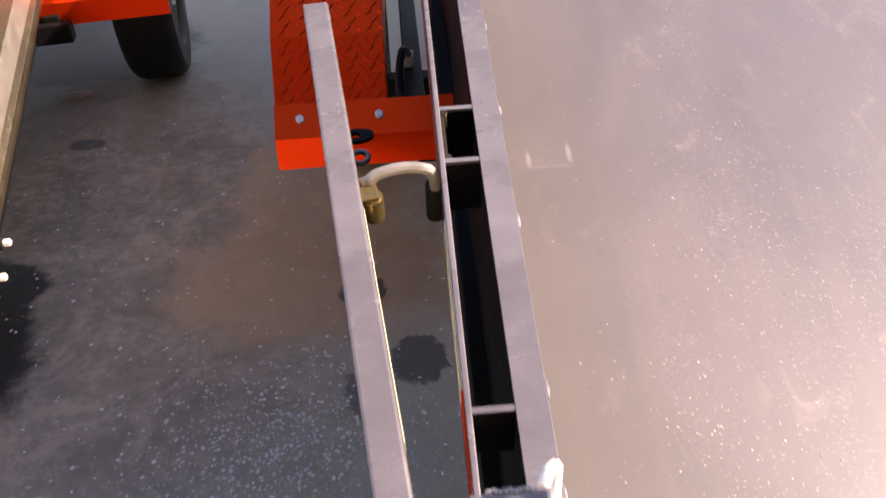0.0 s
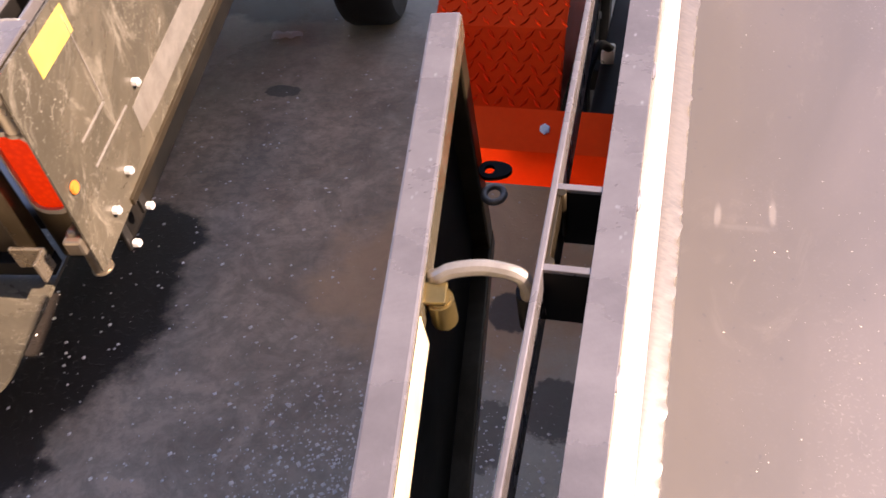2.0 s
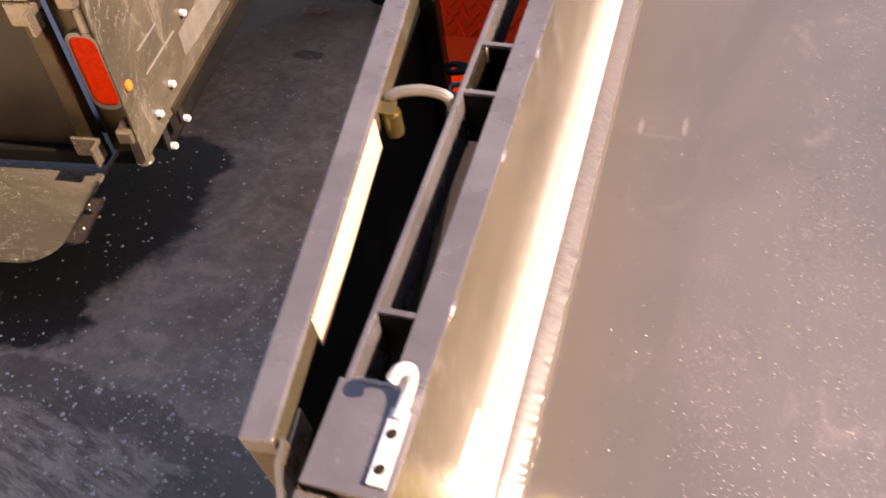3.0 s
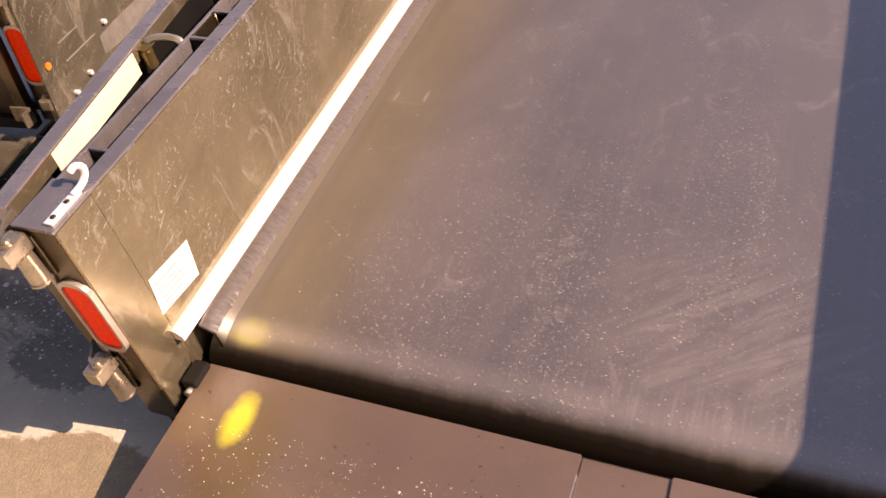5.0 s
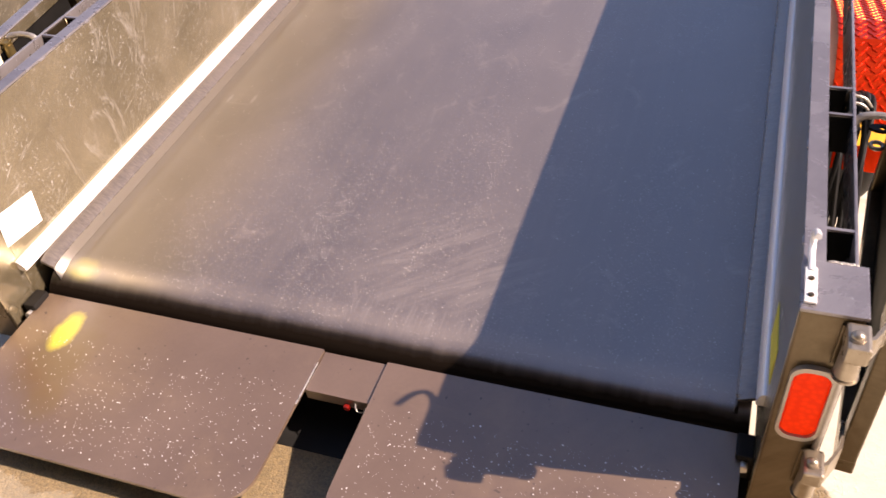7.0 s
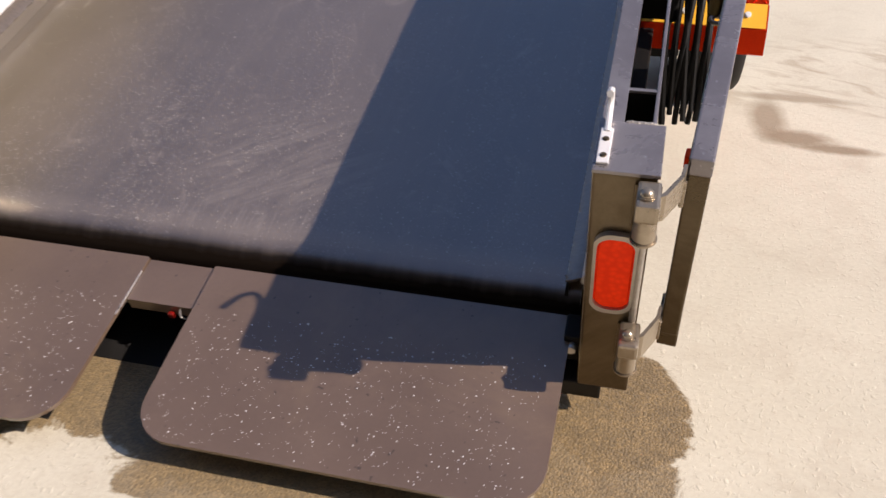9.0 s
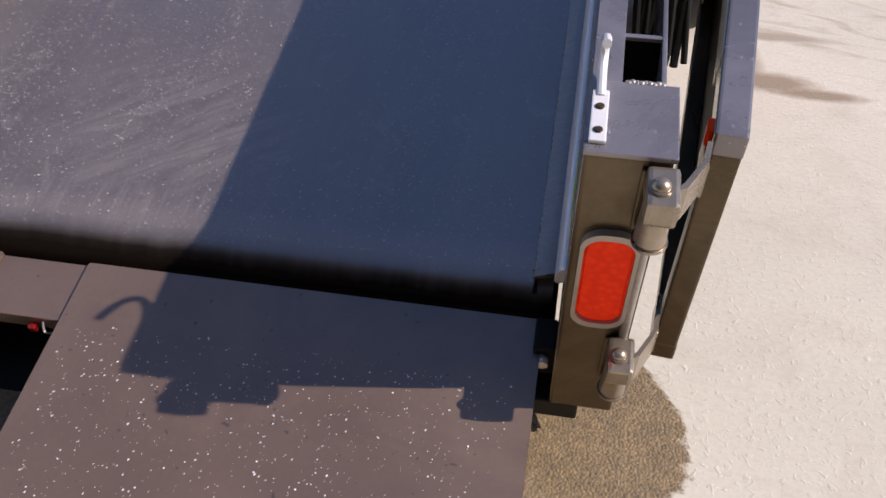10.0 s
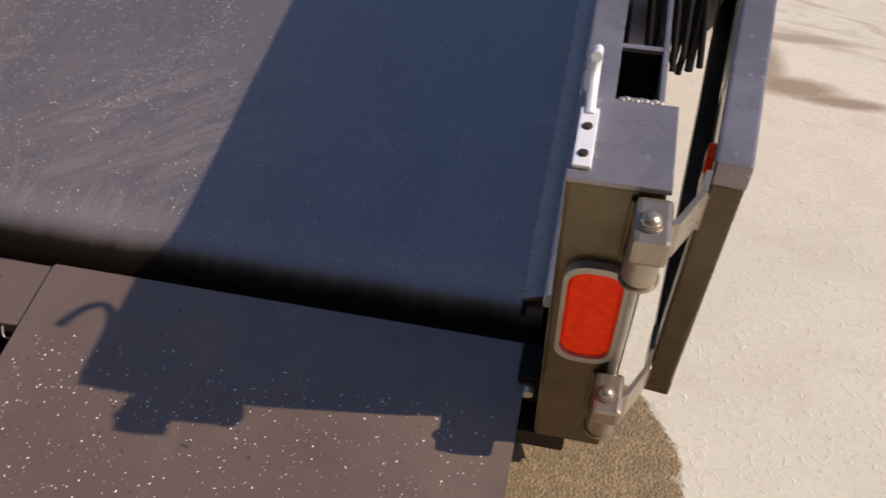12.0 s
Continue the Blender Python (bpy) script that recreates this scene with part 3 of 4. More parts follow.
def side(trailer, bed, right, rng, clad):
    """One side wall with its rails, pockets, liner and skirt. s mirrors it to the other side."""
    def X(x):
        return W - x if right else x
    def bx(x0, x1, *rest, **kw):
        a, b = sorted((X(x0), X(x1)))
        return box(a, b, *rest, **kw)
    edge, s0, s1 = (0.031, 0.0745, 0.069) if right else (0.0395, 0.083, 0.077)
    wx = WALL_X[right]
    wall = part("side_wall", bx(-wx - 0.006, -wx, 0.0866, LENGTH, 0.42, TOP - 0.0055, r=0.001), STEEL_SIDE, trailer, "dusty bare steel side wall of the bed", bed)
    part("top_rail", bx(-edge, -wx - 0.0004, 0.0985, LENGTH, TOP - 0.005, TOP, r=0.0006), RAIL, wall, "weathered grey steel top rail")
    # near-black, with the shade under the cap put into the colour
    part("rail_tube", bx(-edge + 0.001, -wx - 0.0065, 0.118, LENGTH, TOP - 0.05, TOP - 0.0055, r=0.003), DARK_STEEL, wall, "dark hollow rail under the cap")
    if clad:
        cladding(wall)
    part("stake_rail", bx(-s0, -s1, 0.0985, LENGTH, TOP - 0.075, TOP, r=0.0015), RAIL, wall, "thin flat stake rail")
    y = 0.175
    first = True
    while y < LENGTH - 0.1:
        ys = (y,) if first else (y, y + 0.083)
        for yy in ys:
            # shade inside the pocket put into near-black plates; only their top edge stays grey
            part("pocket_plate", bx(-s1 - 0.002, -edge + 0.002, yy - 0.003, yy + 0.003, TOP - 0.080, TOP - 0.006, r=0.001), DARK_STEEL, wall)
            part("pocket_edge", bx(-s1 - 0.002, -edge + 0.002, yy - 0.0032, yy + 0.0032, TOP - 0.0058, TOP - 0.001, r=0.001), RAIL, wall)
        if not first:
            part("pocket_side", bx(-s1 + 0.0002, -s1 + 0.004, y + 0.003, y + 0.080, TOP - 0.078, TOP - 0.003, r=0.001), STEEL, wall, "bronze steel pocket side")
            for yy in (y + 0.006, y + 0.077):
                part("pocket_corner", cyl((X(-s1 + 0.004), yy, TOP - 0.060), (X(-s1 + 0.004), yy, TOP - 0.0015), 0.004, seg=10), STEEL, wall)
        y = 0.476 if first else y + 0.60
        first = False
    part("sill_tube", bx(-0.050, -wx - 0.0065, 0.118, LENGTH, 0.372, 0.47, r=0.004), DARK_STEEL, wall, "near-black sill tube")
    # the wall's outer face lies in deep shade; that darkness is its colour here
    part("outer_skin", bx(-wx - 0.018, -wx - 0.0065, 0.118, LENGTH, 0.471, TOP - 0.052, r=0.002), DARK_STEEL, wall, "outer skin with its shade in the colour")
    # curved liner strip above the skirt
    LINER_U, LINER_V = 0.0125, 0.5185
    z0 = 0.546 if right else 0.540
    prof = [(-wx - 0.001, z0 - 0.006), (-wx - 0.001, z0)] + [(-wx + (LINER_U + wx) * math.sin(radians(a)), LINER_V + (z0 - LINER_V) * math.cos(radians(a))) for a in range(6, 91, 7)] + [(LINER_U - 0.003, LINER_V - 0.004), (-wx - 0.001, LINER_V - 0.002)]
    part("liner_strip", prism([(X(u), v) for u, v in prof], "y", 0.100 if right else 0.078, LENGTH), LINER, wall, "bright metal liner strip", smooth=True)
    # skirt sealing the belt
    flap, face = [], []
    count = 420
    for i in range(count + 1):
        yy = 0.122 + (LENGTH - 0.122) * (i / count) ** 1.6
        j = rng.uniform(-0.0016, 0.0016) + (rng.uniform(0.0, 0.003) if rng.random() < 0.15 else 0.0)
        sag = BELT_Z - nose_height(yy)
        flap.append([(X(u), yy, v - 0.5 * sag) for u, v in ((LINER_U - 0.004, LINER_V - 0.0025), (0.018, 0.5135), (0.026, 0.5085), (0.034, 0.5040), (0.0395 + j, 0.5000), (0.0385 + j, 0.4975), (0.030, 0.499), (LINER_U - 0.004, LINER_V - 0.009))])
        face.append([(X(u), yy, v) for u, v in ((0.036, 0.4985 - 0.5 * sag), (0.0385, 0.4965 - 0.5 * sag), (0.0415, BELT_Z + 0.0006 - sag), (0.034, BELT_Z + 0.0006 - sag))])
    for name, rows, material, label in (("rubber_skirt", flap, SKIRT, "smeared brown rubber skirt with a ragged lip"), ("skirt_foot", face, BELT, "dusty foot of the skirt on the belt")):
        bm = bmesh.new()
        loops = [[bm.verts.new(p) for p in row] for row in rows]
        m = len(loops[0])
        for A, B in zip(loops, loops[1:]):
            for k in range(m):
                bm.faces.new((A[k], A[(k + 1) % m], B[(k + 1) % m], B[k])).smooth = k < 4
        bm.faces.new(loops[0])
        bm.faces.new(loops[-1][::-1])
        bmesh.ops.recalc_face_normals(bm, faces=bm.faces[:])
        part(name, bm, material, wall, label)
    # weld dabs on the rail
    for i in range(10):
        yy = 0.16 + 0.19 * i + rng.uniform(-0.04, 0.04)
        bm = bmesh.new()
        bmesh.ops.create_icosphere(bm, subdivisions=1, radius=0.006, matrix=Matrix.Translation((X(-wx), yy, TOP - 0.004)) @ Matrix.Diagonal((0.5, 2.2, 0.6, 1)))
        part("weld", bm, RAIL, wall)
    return wall


def cladding(wall):
    """Smooth outer sheet on the side of the second trailer, with tape, welds and nuts."""
    x = W + 0.0915
    part("outer_sheet", prism([(-0.046, 0.490), (-0.030, 0.488), (0.175, 0.491), (LENGTH, 0.491), (LENGTH, TOP - 0.003), (-0.034, TOP - 0.003)], "x", x, x + 0.004), CLAD, wall, "dusty steel outer sheet")
    x += 0.004
    part("reflective_tape", box(x, x + 0.001, 0.055, 0.17, 0.80, 0.848, r=0.0), DEEP_TAPE, wall, "yellow reflective tape")
    for y0, y1, za, zb in ((0.158, 0.161, 0.675, 0.835), (0.062, 0.158, 0.669, 0.673), (0.064, 0.212, 0.615, 0.619)):
        part("weld_bead", box(x - 0.001, x + 0.002, y0, y1, za, zb, r=0.001), ROD, wall)
    bm = bmesh.new()
    prism([(0.226, 0.600), (0.222, 0.548), (0.30, 0.540), (1.6, 0.540), (1.6, 0.606), (0.30, 0.604)], "x", x - 0.001, x + 0.0015, bm)
    part("edge_strip", bm, ROD, wall, "rough welded edge strip")
    part("lower_lip", box(x - 0.002, x + 0.006, 0.10, LENGTH, 0.489, 0.505, r=0.002), STEEL, wall)
    for y, z in ((0.261, 0.628), (0.129, 0.545), (0.050, 0.531), (0.137, 0.449), (0.055, 0.442)):
        part("nut", cyl((x - 0.002, y, z), (x + 0.013, y, z), 0.0078, seg=7, bevel=0.0025), BRIGHT, wall)
    for y, z in ((0.137, 0.449), (0.055, 0.442)):
        part("bolt_tab", box(x - 0.010, x - 0.003, y - 0.010, y + 0.010, z - 0.010, 0.495, r=0.002), BLACK, wall)
    part("side_marker", cyl((x, -0.008, 0.645), (x + 0.006, -0.008, 0.645), 0.011, bevel=0.002), AMBER, wall, "round amber marker")


def rear_post(trailer, bed, right, low):
    def X(x):
        return W - x if right else x
    def bx(x0, x1, *rest, **kw):
        a, b = sorted((X(x0), X(x1)))
        return box(a, b, *rest, **kw)
    wx = WALL_X[right]
    body = bx(-0.084, -wx, 0.0, 0.0860, low, TOP - 0.005, r=0.004)
    post = part("rear_post", body, STEEL, trailer, "bare steel rear corner post", bed)
    part("inner_plate", bx(-wx - 0.002, -wx + 0.0008, 0.004, 0.0855, low + 0.004, TOP - 0.0056, r=0.0004), STEEL_SIDE, post, "dusty steel inner plate flush with the side wall")
    part("cap", bx(-0.087, -wx + 0.0015, -0.002, 0.098, TOP - 0.0045, TOP + 0.002, r=0.0015), RAIL, post, "grey steel cap plate")
    # tail light
    c = -0.041
    out, inn = pill(X(c), 0.672, 0.061, 0.172, 0.024), pill(X(c), 0.672, 0.052, 0.154, 0.020)
    part("light_bezel", ring(out, inn, "y", -0.009, 0.001), BEZEL, post, "thin pale light bezel")
    bm = prism(pill(X(c), 0.672, 0.053, 0.155, 0.0205), "y", -0.006, 0.001)
    rim = [e for e in bm.edges if all(v.co.y < -0.006 for v in e.verts)]
    bmesh.ops.bevel(bm, geom=rim, offset=0.004, segments=3, affect="EDGES")
    part("tail_light", bm, LENS, post, "lit oval red tail light")
    # hinges: leaf on the post, knuckle with a round-headed bolt, barrel below, strap to the door
    for z, h in ((0.812, 0.075), (0.512, 0.085)):
        x, top = -0.073, z + h / 2
        part("hinge_leaf", bx(-0.084, -0.056, -0.005, 0.001, z - h / 2 - 0.004, top + 0.004, r=0.002), STEEL, post)
        part("hinge_knuckle", bx(x - 0.0175, x + 0.0135, -0.054, -0.0045, top - 0.018, top + 0.014, r=0.005), HINGE, post, "scraped steel hinge knuckle")
        part("hinge_barrel", cyl((X(x - 0.002), -0.020, z - h / 2), (X(x - 0.002), -0.020, top - 0.016), 0.0165, r2=0.0145, seg=24, bevel=0.002), HINGE, post)
        part("barrel_ring", cyl((X(x - 0.002), -0.020, z - h / 2 - 0.005), (X(x - 0.002), -0.020, z - h / 2 + 0.001), 0.0185, seg=24, bevel=0.0015), HINGE, post)
        dome = bmesh.new()
        bmesh.ops.create_uvsphere(dome, u_segments=16, v_segments=10, radius=0.0092, matrix=Matrix.Translation((X(x + 0.001), -0.032, top + 0.016)) @ Matrix.Diagonal((1, 1, 0.85, 1)))
        part("hinge_pin", dome, HINGE, post, "round scraped hinge bolt", smooth=True)
        part("washer", cyl((X(x + 0.001), -0.032, top + 0.0135), (X(x + 0.001), -0.032, top + 0.0165), 0.0118, bevel=0.001), HINGE, post)
        if low < 0.4:
            strap = [(X(u), v) for u, v in ((x - 0.016, -0.032), (-0.096, -0.028), (-0.116, 0.010), (-0.1195, 0.034), (-0.1145, 0.034), (-0.1115, 0.012), (-0.093, -0.0225), (x - 0.016, -0.0265))]
            part("hinge_strap", prism(strap, "z", top - (0.032 if z > 0.6 else 0.046), top + 0.013), HINGE, post, "bent steel strap to the gate door")
    part("hinge_rod", cyl((X(-0.076), -0.0015, 0.545), (X(-0.076), -0.0015, 0.775), 0.0055), ROD, post, "thin steel hinge rod")
    # weld bead where the cap meets the rail pocket
    for k in range(9):
        bead = bmesh.new()
        bmesh.ops.create_icosphere(bead, subdivisions=2, radius=0.0032, matrix=Matrix.Translation((X(-0.037 - 0.0042 * k), 0.0985 + 0.0006 * ((k * 5) % 3), TOP + 0.0012)) @ Matrix.Diagonal((1.2, 1, 0.6 + 0.15 * (k % 2), 1)))
        part("weld_bead", bead, ROD, post, smooth=True)
    # hold-back hook on the cap
    h0 = -0.011 if right else -0.022
    strap = bx(h0 - 0.0082, h0 + 0.0082, 0.008, 0.078, TOP + 0.002, TOP + 0.007, r=0.0015)
    part("hook_plate", strap, BRIGHT, post, "bright bolted hook plate")
    for y in (0.022, 0.054):
        part("bolt", cyl((X(h0), y, TOP + 0.006), (X(h0), y, TOP + 0.009), 0.0045, seg=12, bevel=0.001), STEEL, post)
    rod = [(-0.022, 0.068, TOP + 0.006), (-0.020, 0.088, TOP + 0.009), (-0.018, 0.101, TOP + 0.018), (-0.018, 0.104, TOP + 0.031), (-0.025, 0.098, TOP + 0.036), (-0.030, 0.090, TOP + 0.031)]
    if right:
        rod = [(-0.011, 0.070, TOP + 0.005), (-0.010, 0.104, TOP + 0.010), (-0.010, 0.120, TOP + 0.022), (-0.010, 0.118, TOP + 0.036), (-0.010, 0.106, TOP + 0.047), (-0.010, 0.084, TOP + 0.058)]
    part("hook_rod", tube([(X(x), y, z) for x, y, z in rod], 0.0048 if right else 0.0056), BRIGHT, post, "bright bent hook")
    if low > 0.4:
        return post
    part("foot_block", bx(-0.040, 0.028, 0.0, 0.11, 0.330, 0.372, r=0.004), BLACK, post, "black rubber foot")
    part("roller_bracket", bx(0.0, 0.030, 0.035, 0.085, 0.385, 0.452, r=0.004), DARK_STEEL, post, "black roller bracket")
    part("bracket_bolt", cyl((X(0.016), 0.022, 0.43), (X(0.016), 0.037, 0.43), 0.009, seg=6), ZINC, post)
    return post


def gate_door(trailer, bed, right, closed):
    """A barn door swung right round and held back along the side of the bed."""
    def sx(x):
        return -x if right else x
    at = bed @ (Matrix.Translation((W + 0.120, 0.040, 0)) if right else Matrix.Translation((-0.124, 0.027, 0)))
    at = at @ pose(0, 0, 0, 0, 0, -5.3 if right else 6.3)
    if closed:
        at = bed @ (pose(W - 0.004, -0.035, 0, 0, 0, 90) if right else pose(0.004, -0.035, 0, 0, 0, -90))
    def bx(x0, x1, *rest, **kw):
        a, b = sorted((sx(x0), sx(x1)))
        return box(a, b, *rest, **kw)
    z0, z1, n = 0.462, TOP, 0.752
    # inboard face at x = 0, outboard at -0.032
    # panel darker than its steel: the shade on this face is in the colour
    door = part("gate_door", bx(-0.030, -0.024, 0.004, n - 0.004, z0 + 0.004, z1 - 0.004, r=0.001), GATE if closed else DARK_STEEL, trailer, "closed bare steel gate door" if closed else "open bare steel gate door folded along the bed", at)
    part("top_frame", bx(-0.032, 0.0, 0.0, n, z1 - 0.030, z1, r=0.003), RAIL, door, "grey steel frame tube")
    part("bottom_frame", bx(-0.032, 0.0, 0.0, n, z0, z0 + 0.032, r=0.003), DARK_STEEL if closed else STEEL, door)
    for y in (0.0, n - 0.034):
        part("upright_frame", bx(-0.031, -0.001, y, y + 0.034, z0 + 0.030, z1 - 0.029, r=0.003), STEEL, door)
    part("reflective_tape", bx(-0.001, 0.0015, 0.125, 0.395, z1 - 0.050, z1 - 0.005, r=0.0004), TAPE, door, "pale yellow reflective tape")
    if right and not closed:
        part("red_marker", bx(-0.004, 0.007, 0.010, 0.030, z1 - 0.030, z1 - 0.008, r=0.003), RED, door, "small red marker")
    part("frame_face", bx(-0.0005, 0.0008, 0.002, n - 0.002, z1 - 0.030, z1 - 0.003, r=0.0), STEEL_SIDE, door, "bronze inner face of the frame")
    for z in (0.80, 0.50):
        if closed:
            part("hinge_strap", bx(0.0, 0.036, -0.012, -0.006, z - 0.012, z + 0.034, r=0.002), HINGE, door)
        part("hinge_tab", bx(-0.003, 0.004, -0.012, 0.05, z - 0.012, z + 0.034, r=0.002), HINGE, door)
    # latch: bracket and bent rod
    part("latch_bracket", cyl((sx(0.0125), 0.418, z1 - 0.050), (sx(0.0125), 0.418, z1 - 0.014), 0.0115, bevel=0.002), BRASS, door, "yellow zinc latch barrel")
    part("latch_tab", bx(0.0, 0.019, 0.410, 0.430, z1 - 0.0135, z1 - 0.009, r=0.0015), BRASS, door)
    rod = [(0.004, 0.440, z1 - 0.016), (0.010, 0.434, z1 - 0.008), (0.022, 0.437, z1 - 0.003), (0.048, 0.439, z1 - 0.001), (0.074, 0.436, z1 - 0.005), (0.082, 0.433, z1 - 0.016), (0.083, 0.432, z1 - 0.034)]
    part("latch_rod", tube([(sx(x), y, z) for x, y, z in rod], 0.0068), ROD, door, "bent grey latch rod")
    part("latch_grip", cyl((sx(0.083), 0.436, z1 - 0.028), (sx(0.083), 0.436, z1 - 0.085), 0.011, bevel=0.003), BLACK, door, "black latch grip")
    if not closed:
        # keeper tab with a hole and a ring under it, near the free end
        y0, zt, xh = 0.722, 0.652, 0.012
        turns = [2 * math.pi * k / 24 for k in range(24)]
        hole = [(sx(xh + 0.0065 * math.cos(a)), y0 + 0.0065 * math.sin(a)) for a in turns]
        rim = [(sx(xh + (0.027 if math.cos(a) > 0 else 0.013) * math.cos(a)), y0 + 0.0135 * math.sin(a)) for a in turns]
        part("keeper_tab", ring(rim, hole, "z", zt - 0.003, zt + 0.003), DARK_STEEL, door, "black keeper tab with a hole")
        eye = [Vector((sx(0.014 + 0.0125 * math.cos(a)), y0 - 0.004 + 0.0125 * math.sin(a), zt - 0.040)) for a in (2 * math.pi * k / 10 for k in range(11))]
        part("keeper_ring", tube(eye, 0.0045, steps=3), ROD, door, "grey keeper ring")
    return door


FENDER = [(0.850, 0.333), (0.858, 0.386), (0.900, 0.432), (0.968, 0.530), (1.060, 0.592), (1.160, 0.615), (1.64, 0.615), (1.740, 0.592), (1.832, 0.530), (1.90, 0.432), (1.93, 0.36)]


def fender(trailer, base, right, strip):
    def X(x):
        return W - x - 0.05 if right else x
    inner = [(y + (0.012 if y < 1.2 else -0.012 if y > 1.6 else 0), z - 0.005) for y, z in FENDER[1:-1]]
    prof = FENDER[1:-1] + inner[::-1]
    a, b = sorted((X(-0.345), X(-0.148)))
    fend = part("fender", prism(prof, "x", a, b), RED, trailer, "glossy red tread-plate wheel fender", base)
    # tread lugs on the slopes and the top
    bm = bmesh.new()
    segs = list(zip(FENDER[2:-2], FENDER[3:-1]))
    row = 0
    for (y0, z0), (y1, z1) in segs:
        n = math.hypot(y1 - y0, z1 - z0)
        way = Vector((0, (y1 - y0) / n, (z1 - z0) / n))
        up = Vector((0, -way.z, way.y))
        d = 0.010
        while d < n - 0.006:
            for i in range(10):
                x = -0.335 + 0.0195 * i + (0.0097 if row % 2 else 0)
                lean = 1 if (i + row) % 2 else -1
                along = (way * 0.75 + Vector((lean * 0.66, 0, 0))).normalized()
                across = along.cross(up)
                c = Vector((X(x), y0, z0)) + way * d + up * 0.0002
                base_v = [bm.verts.new(c + along * u * 0.0105 + across * v * 0.0032) for u, v in ((1, 0), (0, 1), (-1, 0), (0, -1))]
                top_v = [bm.verts.new(c + along * u * 0.007 + across * v * 0.0018 + up * 0.0019) for u, v in ((1, 0), (0, 1), (-1, 0), (0, -1))]
                bm.faces.new(top_v)
                for k in range(4):
                    bm.faces.new((base_v[k], base_v[(k + 1) % 4], top_v[(k + 1) % 4], top_v[k]))
            d += 0.0165
            row += 1
    bmesh.ops.recalc_face_normals(bm, faces=bm.faces[:])
    part("tread", bm, RED, fend, "raised diamond tread")
    # end plate across the fender and the frame
    a, b = sorted((X(-0.347), X(-0.030)))
    lip = prism([(0.847, 0.333), (0.855, 0.388), (0.900, 0.4335), (0.903, 0.429), (0.862, 0.384), (0.853, 0.333)], "x", a, b)
    part("end_plate", lip, RED, fend, "folded red end plate")
    if strip:
        # thin band giving the end plate's slope its sunlit orange-yellow
        band = prism([(0.8560, 0.3915), (0.8985, 0.4340), (0.8975, 0.4350), (0.8550, 0.3925)], "x", a + 0.004, b - 0.004)
        part("sunlit_slope_band", band, SUNLIT_SLOPE, fend, "sunlit slope of the red end plate, coloured orange-yellow")
    for x in (-0.302, -0.163):
        part("bolt", cyl((X(x), 0.884, 0.408), (X(x), 0.874, 0.418), 0.008, seg=6, bevel=0.002), BRIGHT, fend)
    a, b = sorted((X(-0.150), X(-0.146)))
    part("fender_side", prism([(0.905, 0.425)] + FENDER[3:-2] + [(1.895, 0.425)], "x", a, b), RED, fend)
    return fend


def wheel(trailer, base, right, y):
    def X(x):
        return W - x if right else x
    c = Vector((X(-0.235 if y > 1.6 else -0.270), y, 0.272))
    w = part("wheel", cyl(c - Vector((0.02, 0, 0)), c + Vector((0.02, 0, 0)), 0.06, seg=24), ZINC, trailer, "small trailer wheel", base)
    prof = []
    for k in range(24):
        a = 2 * math.pi * k / 24
        prof.append((0.085 * max(-1, min(1, 1.25 * math.cos(a))), 0.212 + 0.060 * max(-1, min(1, 1.15 * math.sin(a)))))
    bm = bmesh.new()
    loops = []
    for i in range(48):
        a = 2 * math.pi * i / 48
        loops.append([bm.verts.new((c.x + u, c.y + r * math.cos(a), c.z + r * math.sin(a))) for u, r in prof])
    for i in range(48):
        A, B = loops[i], loops[(i + 1) % 48]
        for k in range(24):
            bm.faces.new((A[k], A[(k + 1) % 24], B[(k + 1) % 24], B[k])).smooth = True
    bmesh.ops.recalc_face_normals(bm, faces=bm.faces[:])
    part("tyre", bm, BLACK, w, "black rubber tyre")
    bm = cyl(c - Vector((0.065, 0, 0)), c + Vector((0.065, 0, 0)), 0.156, seg=40)
    part("rim", bm, DARK_STEEL, w, "dark steel rim")
    for k in range(5):
        a = 2 * math.pi * k / 5
        p = c + Vector((0, 0.055 * math.cos(a), 0.055 * math.sin(a)))
        part("wheel_nut", cyl(p - Vector((0.075, 0, 0)), p + Vector((0.075, 0, 0)), 0.009, seg=6), ZINC, w)
    return w


